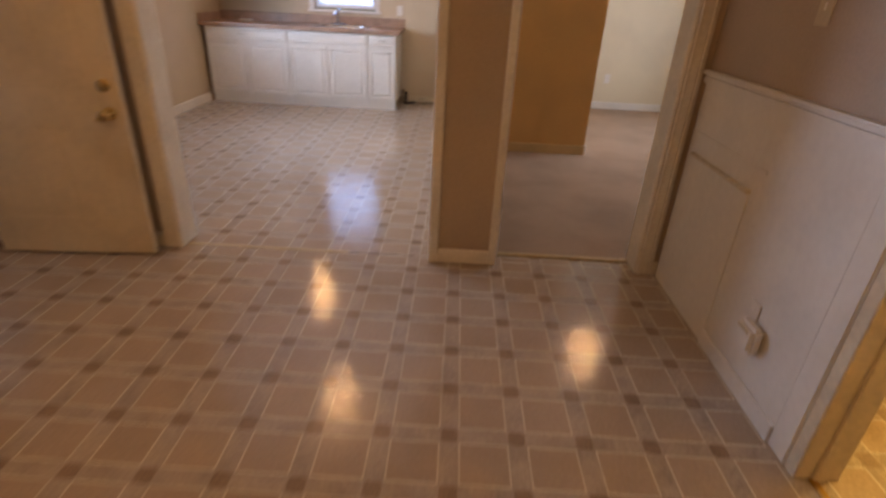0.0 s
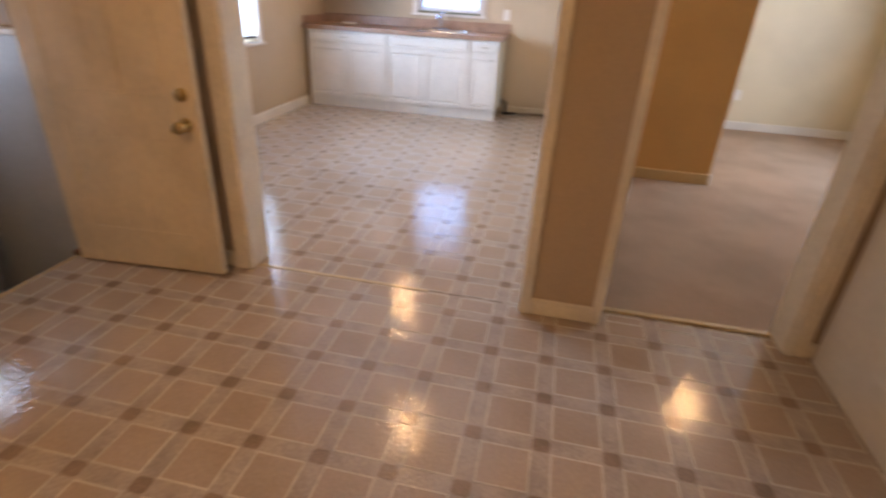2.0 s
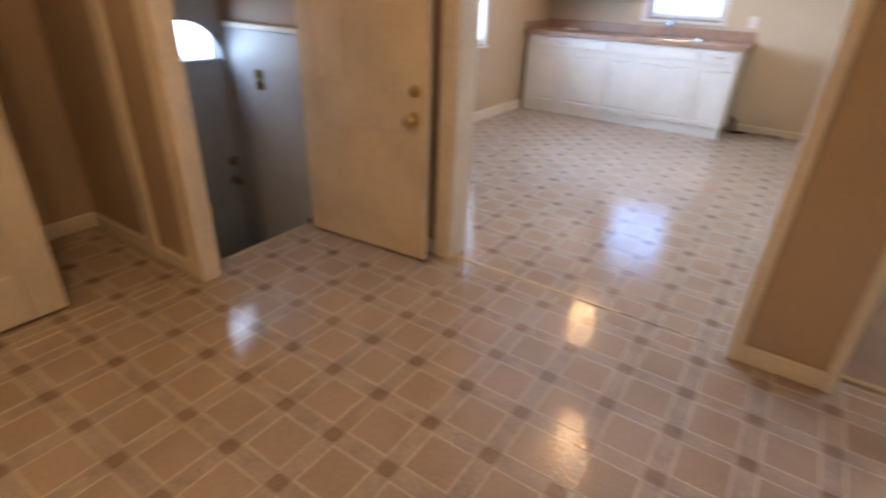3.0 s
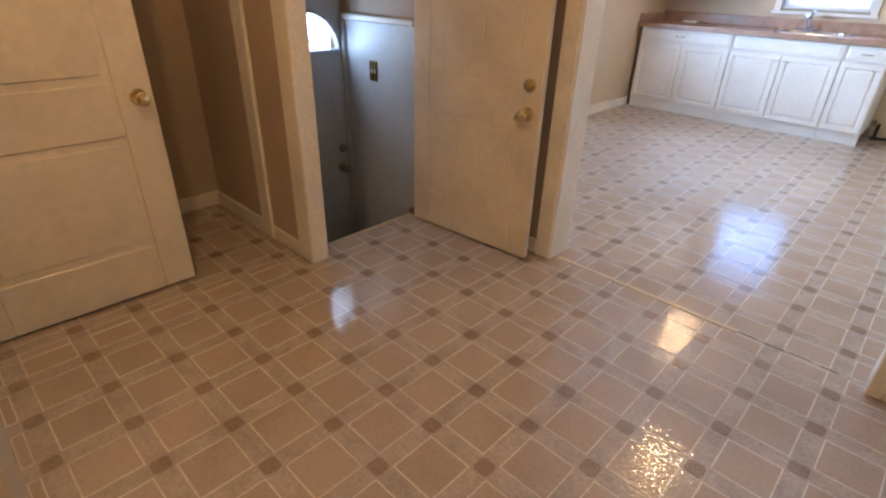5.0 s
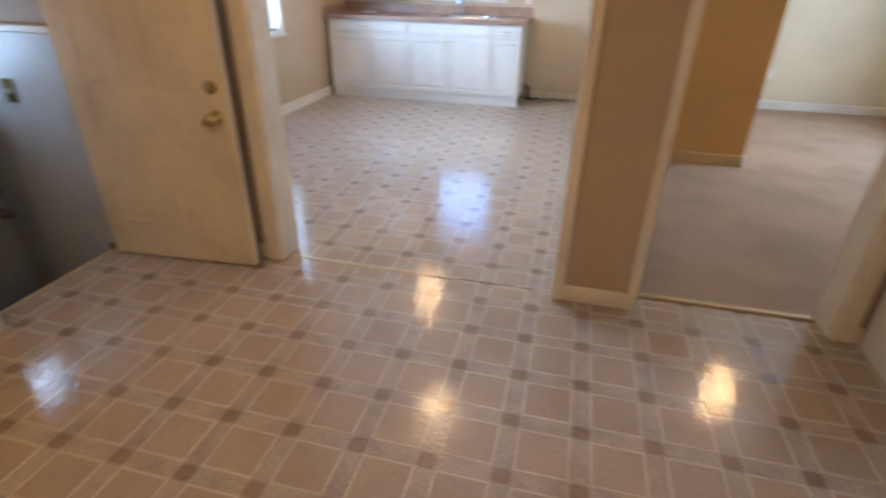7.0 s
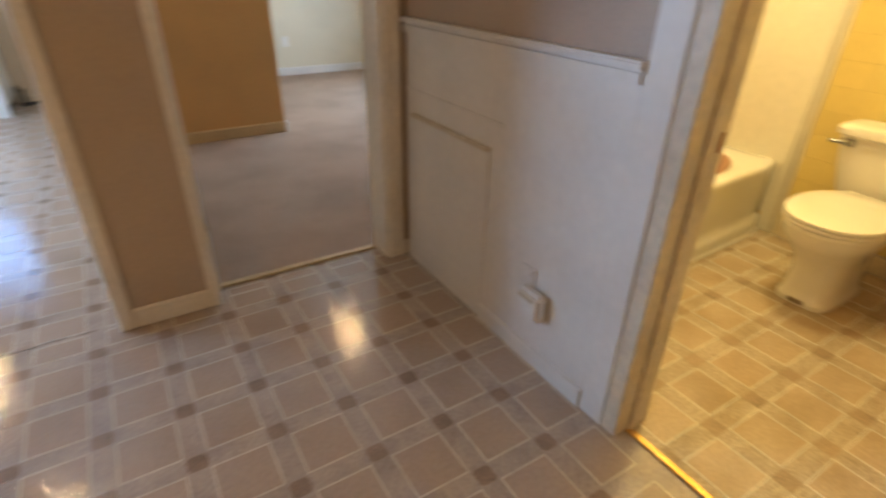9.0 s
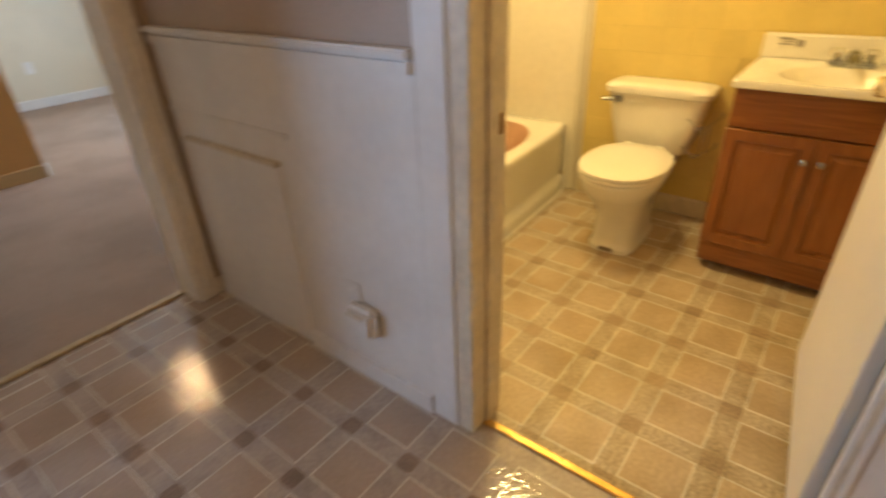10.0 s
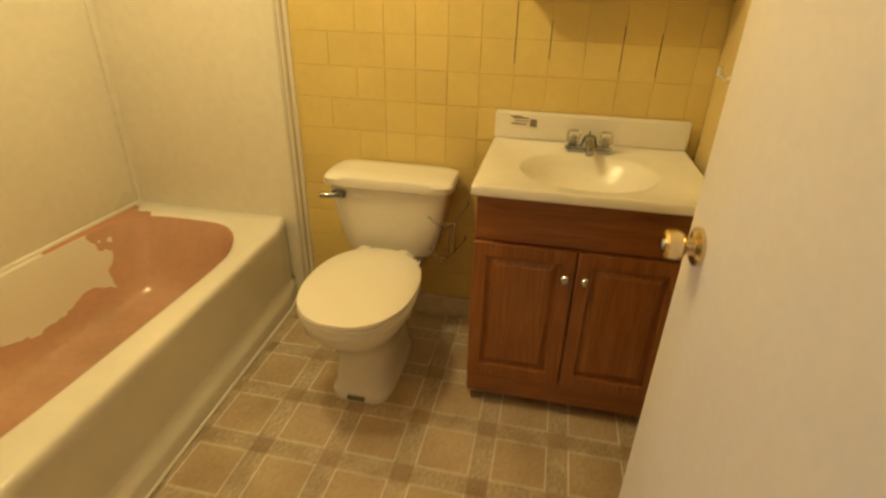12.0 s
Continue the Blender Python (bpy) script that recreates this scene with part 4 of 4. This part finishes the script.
sr = thing("tub_surround", (2.1, 0.83, 0.41), "glossy cream-white wall panels round the bathtub", "tub surround", kind="structure")
part("back_panel", box((1.255, 0.801, 0.38), (2.944, 0.834, 2.1)), M["surround"], sr)
part("end_panel", box((2.944, 0.062, 0.10), (2.953, 0.801, 2.1), 0.002), M["surround"], sr)
part("corner_bead", rod([(2.938, 0.795, 0.40), (2.938, 0.795, 2.08)], 0.014, 10), M["surround"], sr, smooth=True)
part("edge_strip", box((2.932, 0.012, 0.0), (2.956, 0.064, 2.1), 0.006, seg=2), M["surround"], sr)
part("edge_bead", rod([(2.938, -0.010, 0.0), (2.938, -0.010, 2.1)], 0.006, 8), M["almond"], sr, smooth=True)
part("edge_bead", box((2.944, -0.030, 0.0), (2.957, 0.012, 2.1), 0.003), M["surround"], sr)

# ---- bathroom: toilet ----
TY = -0.452
wc = thing("toilet", (2.55, TY, 0), "white two-piece toilet with a closed lid and chrome flush lever", "toilet")
part("base", loft([ring(2.550, TY, 0.0, 0.205, 0.112, 40, 4.5), ring(2.550, TY, 0.022, 0.204, 0.112, 40, 4.5), ring(2.552, TY, 0.034, 0.196, 0.105, 40, 4.2), ring(2.554, TY, 0.06, 0.190, 0.102, 40, 4), ring(2.554, TY, 0.15, 0.184, 0.102, 40, 3.4), ring(2.535, TY, 0.22, 0.198, 0.114, 40, 3),
                   ring(2.485, TY, 0.295, 0.235, 0.150, 40, 2.5), ring(2.465, TY, 0.345, 0.255, 0.176, 40, 2.3), ring(2.462, TY, 0.375, 0.258, 0.182, 40, 2.25), ring(2.462, TY, 0.385, 0.252, 0.176, 40, 2.25)]), M["porcelain"], wc, smooth=True)
part("deck", box((2.60, TY - 0.125, 0.30), (2.90, TY + 0.125, 0.384), 0.025, seg=3), M["porcelain"], wc, smooth=True)
part("seat", loft([ring(2.455, TY, 0.388, 0.246, 0.183, 44, 2.25), ring(2.455, TY, 0.392, 0.252, 0.189, 44, 2.25), ring(2.455, TY, 0.402, 0.252, 0.189, 44, 2.25), ring(2.455, TY, 0.405, 0.246, 0.183, 44, 2.25)]), M["seat"], wc, smooth=True)
part("lid", loft([ring(2.458, TY, 0.4065, 0.246, 0.184, 44, 2.25), ring(2.458, TY, 0.411, 0.254, 0.190, 44, 2.25), ring(2.458, TY, 0.421, 0.252, 0.188, 44, 2.25), ring(2.460, TY, 0.427, 0.235, 0.174, 44, 2.2), ring(2.462, TY, 0.430, 0.14, 0.10, 44, 2.1)]), M["seat"], wc, "closed white seat lid", True)
for s in (-0.075, 0.075):
    part("hinge_cap", box((2.675, TY + s - 0.025, 0.388), (2.715, TY + s + 0.025, 0.425), 0.008, seg=2), M["seat"], wc, smooth=True)
part("tank", loft([ring(2.845, TY, 0.372, 0.080, 0.152, 44, 5), ring(2.843, TY, 0.380, 0.090, 0.166, 44, 6), ring(2.841, TY, 0.40, 0.094, 0.174, 44, 7), ring(2.838, TY, 0.52, 0.099, 0.204, 44, 8), ring(2.836, TY, 0.645, 0.103, 0.226, 44, 8)]), M["porcelain"], wc, smooth=True)
part("tank_lid", loft([ring(2.832, TY, 0.642, 0.104, 0.232, 44, 7), ring(2.830, TY, 0.648, 0.112, 0.241, 44, 7), ring(2.830, TY, 0.672, 0.114, 0.243, 44, 7), ring(2.830, TY, 0.684, 0.107, 0.236, 44, 6), ring(2.831, TY, 0.690, 0.09, 0.218, 44, 5), ring(2.832, TY, 0.692, 0.05, 0.16, 44, 5)]), M["porcelain"], wc, smooth=True)
part("tank_moulding", box((2.727, TY + 0.055, 0.604), (2.737, TY + 0.128, 0.617), 0.003, seg=2), M["porcelain"], wc, smooth=True)
lv = part("flush_plate", box((2.716, TY + 0.150, 0.602), (2.737, TY + 0.203, 0.632), 0.005, seg=2), M["worn_chrome"], wc, "chrome flush lever plate")
part("flush_lever", rod([(2.722, TY + 0.18, 0.617), (2.708, TY + 0.19, 0.617), (2.704, TY + 0.238, 0.614)], 0.009, 10), M["worn_chrome"], wc, "chrome flush lever", True)
part("floor_label", box((2.3435, TY - 0.030, 0.006), (2.350, TY + 0.034, 0.026), 0.001), M["pipe"], wc, "small worn mark on the base")

# ---- bathroom: vanity ----
V0, V1, VX = -1.432, -0.818, 2.452
van = thing("vanity_cabinet", (2.7, -1.125, 0), "reddish-brown oak vanity cabinet with two raised-panel doors", "vanity")
part("side_panel", box((VX + 0.02, V1 - 0.016, 0.045), (2.935, V1, 0.788)), M["oak"], van)
part("side_panel", box((VX + 0.02, V0, 0.045), (2.935, V0 + 0.016, 0.788)), M["oak"], van)
part("bottom_panel", box((VX + 0.022, V0 + 0.016, 0.047), (2.925, V1 - 0.016, 0.063)), M["oak"], van)
part("back_panel", box((2.925, V0 + 0.016, 0.047), (2.934, V1 - 0.016, 0.784)), M["oak"], van)
part("kick_board", box((VX + 0.075, V0 + 0.004, 0.0), (2.93, V1 - 0.012, 0.046)), M["oak_side"], van, "dark recessed kick board")
part("face_rail", box((VX + 0.003, V0, 0.043), (VX + 0.022, V1 - 0.004, 0.145), 0.002), M["oak_side"], van)
part("false_drawer", box((VX - 0.002, V0 + 0.002, 0.634), (VX + 0.021, V1 - 0.002, 0.787), 0.003), M["oak_side"], van)
part("face_stile", box((VX + 0.003, (V0 + V1) / 2 - 0.03, 0.145), (VX + 0.021, (V0 + V1) / 2 + 0.03, 0.634), 0.002), M["oak"], van)
mid = (V0 + V1) / 2
for lo, hi, side in ((V0 + 0.004, mid - 0.0025, 1), (mid + 0.0025, V1 - 0.002, -1)):
    lf = part("cabinet_door", raised_leaf(hi - lo, 0.491, 0.019, pose(VX - 0.017, hi, 0.140, 0, 0, -90), 0.055), M["oak"], van)
    ky = hi - 0.026 if side > 0 else lo + 0.026
    part("knob", turned([(0, 0.006), (0.010, 0.005), (0.015, 0.012), (0.021, 0.0135), (0.026, 0.010), (0.028, 0.002)], (VX - 0.017, ky, 0.548), (-1, 0, 0)), M["chrome"], lf, "round chrome knob", True)
CT = 0.815
top = thing("washbasin", (2.67, -1.137, CT - 0.027), "cream cultured-marble vanity top with an oval bowl", "sink")
CX, CY, BX, BY = 2.673, -1.137, 2.643, -1.132
slab = [ring(CX, CY, CT - 0.027, 0.268, 0.326, 48, 40), ring(CX, CY, CT - 0.024, 0.272, 0.330, 48, 40), ring(CX, CY, CT - 0.004, 0.272, 0.330, 48, 40), ring(CX, CY, CT + 0.002, 0.268, 0.326, 48, 34),
        ring(CX, CY, CT + 0.002, 0.258, 0.316, 48, 30), ring(CX, CY, CT - 0.003, 0.250, 0.308, 48, 24), ring(BX, BY, CT - 0.003, 0.186, 0.214, 48, 2.1), ring(BX, BY, CT - 0.008, 0.176, 0.204, 48, 2), ring(BX, BY, CT - 0.035, 0.158, 0.186, 48, 2),
        ring(BX, BY, CT - 0.075, 0.130, 0.152, 48, 2), ring(BX + 0.01, BY, CT - 0.11, 0.085, 0.098, 48, 2), ring(BX + 0.015, BY, CT - 0.122, 0.03, 0.03, 48, 2)]
part("slab", loft(slab, False), M["marble"], top, smooth=True)
part("backsplash", box((2.926, -1.467, CT - 0.002), (2.950, -0.807, 0.914), 0.007, seg=3), M["marble"], top, smooth=True)
part("drain", turned([(0, 0.022), (0.004, 0.021), (0.005, 0.004)], (BX + 0.015, BY, CT - 0.121), (0, 0, 1)), M["chrome"], top, smooth=True)
st = part("sticker", box((2.9245, -0.958, 0.862), (2.9265, -0.857, 0.902)), M["marble"], top, "peeling printed sticker")
for y0, y1, z0, z1 in ((-0.955, -0.932, 0.865, 0.890), (-0.926, -0.872, 0.890, 0.894), (-0.926, -0.880, 0.881, 0.884), (-0.920, -0.866, 0.870, 0.874), (-0.905, -0.862, 0.896, 0.8985)):
    part("print_bar", box((2.9225, y0, z0), (2.9248, y1, z1)), M["ink"], st)
fa = thing("bathroom_faucet", (2.85, CY, CT), "chrome bathroom faucet with two clear acrylic handles", "faucet")
part("base", box((2.822, CY - 0.078, CT - 0.004), (2.880, CY + 0.078, CT + 0.017), 0.008, seg=2), M["worn_chrome"], fa, smooth=True)
part("spout", loft([ring(2.852, CY, CT + 0.014, 0.024, 0.030, 20), ring(2.850, CY, CT + 0.036, 0.020, 0.024, 20), ring(2.846, CY, CT + 0.050, 0.016, 0.019, 20), ring(2.846, CY, CT + 0.056, 0.008, 0.010, 20)]), M["worn_chrome"], fa, smooth=True)
part("spout", rod([(2.852, CY, CT + 0.030), (2.82, CY, CT + 0.040), (2.775, CY, CT + 0.032), (2.752, CY, CT + 0.016)], 0.014, 12), M["worn_chrome"], fa, smooth=True)
part("lift_rod", rod([(2.872, CY, CT + 0.01), (2.872, CY, CT + 0.062)], 0.003, 8), M["worn_chrome"], fa, smooth=True)
for s in (-0.053, 0.053):
    part("handle", turned([(0, 0.012), (0.010, 0.013), (0.013, 0.023), (0.040, 0.025), (0.048, 0.020), (0.050, 0.004)], (2.852, CY + s, CT + 0.016), (0, 0, 1), 10), M["acrylic"], fa, "clear acrylic handle")
    part("handle_core", turned([(0, 0.009), (0.030, 0.008), (0.034, 0.003)], (2.852, CY + s, CT + 0.016), (0, 0, 1), 10), M["worn_chrome"], fa, smooth=True)

rack = thing("paper_rack", (2.80, -0.69, 0.39), "chrome wire paper holder hooked round the toilet tank", "wire rack")
for z0, z1, z2, dy in ((0.566, 0.523, 0.548, 0.0), (0.437, 0.391, 0.402, 0.005)):
    part("wire", rod([(2.724, -0.612, z0), (2.718, -0.645, (z0 + z1) / 2), (2.716, -0.668 + dy, z1 + 0.003), (2.722, -0.676 + dy, z1), (2.74, -0.684 + dy, z1), (2.82, -0.706 + dy, (z1 + z2) / 2), (2.895, -0.727 + dy, z2)], 0.0032, 8), M["chrome"], rack, smooth=True)
    part("wire", rod([(2.738, -0.648, z1 + 0.014), (2.758, -0.690 + dy, z1 + 0.004)], 0.0028, 8), M["chrome"], rack, smooth=True)
    part("end_loop", rod([(2.897 + 0.010 * math.cos(a), -0.728 + dy, z2 + 0.010 + 0.010 * math.sin(a)) for a in np.linspace(-1.6, 4.0, 10)], 0.0030, 6), M["chrome"], rack, smooth=True)
for x, y in ((2.745, -0.686), (2.795, -0.699)):
    part("wire", rod([(x, y, 0.394), (x, y, 0.527)], 0.0030, 8), M["chrome"], rack, smooth=True)
med = thing("medicine_cabinet", (2.88, -1.17, 1.31), "white medicine cabinet with a mirrored door above the vanity", "cabinet")
part("body", box((2.838, -1.475, 1.315), (2.953, -0.865, 1.95), 0.004), M["plastic"], med)
part("mirror_door", box((2.828, -1.470, 1.32), (2.837, -0.870, 1.945), 0.002), plain("mirror", (0.9, 0.9, 0.9), 0.02, 1.0), med)
part("handle", box((2.80, -1.30, 1.322), (2.830, -1.27, 1.333), 0.003), M["chrome"], med)
hook = thing("towel_hook", (2.70, -1.50, 1.1), "cream ceramic towel hook on the bathroom wall", "hook")
part("plate", box((2.675, -1.506, 1.06), (2.725, -1.495, 1.13), 0.004), M["porcelain"], hook)
part("arm", rod([(2.70, -1.497, 1.10), (2.70, -1.465, 1.085), (2.70, -1.445, 1.10), (2.70, -1.445, 1.12)], 0.008, 10), M["porcelain"], hook, smooth=True)
tb = thing("towel_bar", (2.72, -1.5, 1.2), "thin chrome bar upright on the bathroom wall", "towel bar")
part("bar", rod([(2.72, -1.494, 1.14), (2.72, -1.494, 1.36)], 0.006, 8), M["chrome"], tb, smooth=True)


# ---- floor and wall pieces ----
P = 0.2286
HALF = 0.0835


def clipped(x0, x1, y0, y1, z, edge):
    """A thin piece with a pale border of width edge, or none, between these bounds; its top lies at z."""
    bm = bmesh.new()
    e = 0.0006
    loops = [[(x0, y0, -0.001), (x1, y0, -0.001), (x1, y1, -0.001), (x0, y1, -0.001)], [(x0 + e, y0 + e, z), (x1 - e, y0 + e, z), (x1 - e, y1 - e, z), (x0 + e, y1 - e, z)]]
    if not edge and min(x1 - x0, y1 - y0) > 0.05:
        c = 0.009 if x1 - x0 < 0.0585 else 0.004
        loops = [[(x0 + d + c, y0 + d, h), (x1 - d - c, y0 + d, h), (x1 - d, y0 + d + c, h), (x1 - d, y1 - d - c, h), (x1 - d - c, y1 - d, h), (x0 + d + c, y1 - d, h), (x0 + d, y1 - d - c, h), (x0 + d, y0 + d + c, h)] for d, h in ((0, -0.001), (e, z))]
    if edge:
        loops.append([(x0 + edge, y0 + edge, z), (x1 - edge, y0 + edge, z), (x1 - edge, y1 - edge, z), (x0 + edge, y1 - edge, z)])
    vs = [[bm.verts.new(p) for p in lp] for lp in loops]
    for a, b in zip(vs, vs[1:]):
        n = len(a)
        for i in range(n):
            bm.faces.new((a[i], a[(i + 1) % n], b[(i + 1) % n], b[i])).material_index = 1 if edge else 0
    bm.faces.new(vs[-1]).material_index = 0
    return bm


def lay(parent, name, mats, rects, half, z, edge, ox, oy, px=P, py=P, limit=300):
    """Lays one kind of piece on a lattice, cut to the rectangles; whole pieces share a mesh."""
    shared = mesh_of(name, clipped(-half[0], half[0], -half[1], half[1], z, edge), mats)
    count = 0
    for rx0, rx1, ry0, ry1 in rects:
        for i in range(math.floor((rx0 - ox - half[0]) / px), math.ceil((rx1 - ox + half[0]) / px) + 1):
            for j in range(math.floor((ry0 - oy - half[1]) / py), math.ceil((ry1 - oy + half[1]) / py) + 1):
                cx, cy = ox + i * px, oy + j * py
                a, b, c, d = max(rx0, cx - half[0]), min(rx1, cx + half[0]), max(ry0, cy - half[1]), min(ry1, cy + half[1])
                if b - a < 0.008 or d - c < 0.008 or count >= limit:
                    continue
                if b - a > 2 * half[0] - 1e-6 and d - c > 2 * half[1] - 1e-6:
                    me = shared
                else:
                    me = mesh_of(name, clipped(a - cx, b - cx, c - cy, d - cy, z, min(edge, 0.3 * min(b - a, d - c))), mats)
                ob = new(name, me)
                ob.parent = parent
                ob.location = Vector((cx, cy, 0)) - ORIGIN[parent.name]
                count += 1


HALL = [(-2.43, 1.09, -1.44, 0.826), (-3.35, -2.43, -1.44, -0.14), (0.222, 0.992, 0.826, 0.905), (-1.5, 1.09, -2.35, -1.44)]
lay(floor_hall, "vinyl_square", [M["field"], M["line"]], HALL, (HALF, HALF), 0.0007, 0.0055, P / 2, P / 2)
lay(floor_hall, "corner_dot", [M["dot"]], HALL, (0.0285, 0.0285), 0.0005, 0.0, 0, 0)
KIT = [(-3.045, 0.02, 0.850, 5.28)]
lay(floor_kitchen, "vinyl_square", [M["field"], M["line"]], KIT, (HALF, HALF), 0.0007, 0.0055, P / 2, P * 0.94)
lay(floor_kitchen, "corner_dot", [M["dot"]], KIT, (0.0285, 0.0285), 0.0005, 0.0, 0, P * 0.44)
BATH = [(1.192, 2.935, -1.50, 0.0)]
lay(floor_bath, "vinyl_square", [M["field_bath"], M["line"]], BATH, (HALF, HALF), 0.0007, 0.0055, 1.871 + P / 2, -0.229 + P / 2)
lay(floor_bath, "corner_dot", [M["dot_bath"]], BATH, (0.0300, 0.0300), 0.0005, 0.0, 1.871, -0.229)


def wall_tile(y0, y1, z0, z1):
    w, h = y1 - y0 - 0.0011, z1 - z0 - 0.0011
    key = (round(w, 4), round(h, 4))
    if key not in TILES:
        bm = box((-0.002, -w / 2, -h / 2), (0.003, w / 2, h / 2), 0.0007)
        TILES[key] = mesh_of("wall_tile", bm, M["tile"])
    ob = new("wall_tile", TILES[key])
    ob.parent = wall_tiled
    ob.location = Vector((2.9545 + random.uniform(-0.0003, 0.0003), (y0 + y1) / 2, (z0 + z1) / 2)) - ORIGIN[wall_tiled.name]
    ob.rotation_euler = (0, random.uniform(-0.003, 0.003), random.uniform(-0.003, 0.003))


TILES = {}
cols = [-0.391 - 0.1162 * i for i in range(11)]
for r in range(13):
    z0 = 0.095 + 0.1170 * r
    for a, b in zip(cols, cols[1:]):
        if a > -1.49:
            wall_tile(max(b, -1.504), a, z0, z0 + 0.1170)
    cut = (-0.176, -0.283)[r % 2]
    wall_tile(cut, -0.032, z0, z0 + 0.1170)
    wall_tile(-0.391, cut, z0, z0 + 0.1170)
structure("wall_upper_paint", boxes(((2.945, -1.505, 1.619), (2.957, -0.035, TOP))), M["bath_wall"], "yellow painted wall above the tiles")
for y, z0, z1 in ((cols[4], 1.07, 1.26), (cols[5], 1.09, 1.21), (cols[7], 1.06, 1.20), (cols[8], 1.05, 1.18)):
    part("open_joint", box((2.9512, y - 0.0008, z0), (2.955, y + 0.0008, z1)), M["dark"], wall_tiled, "dark open joint")
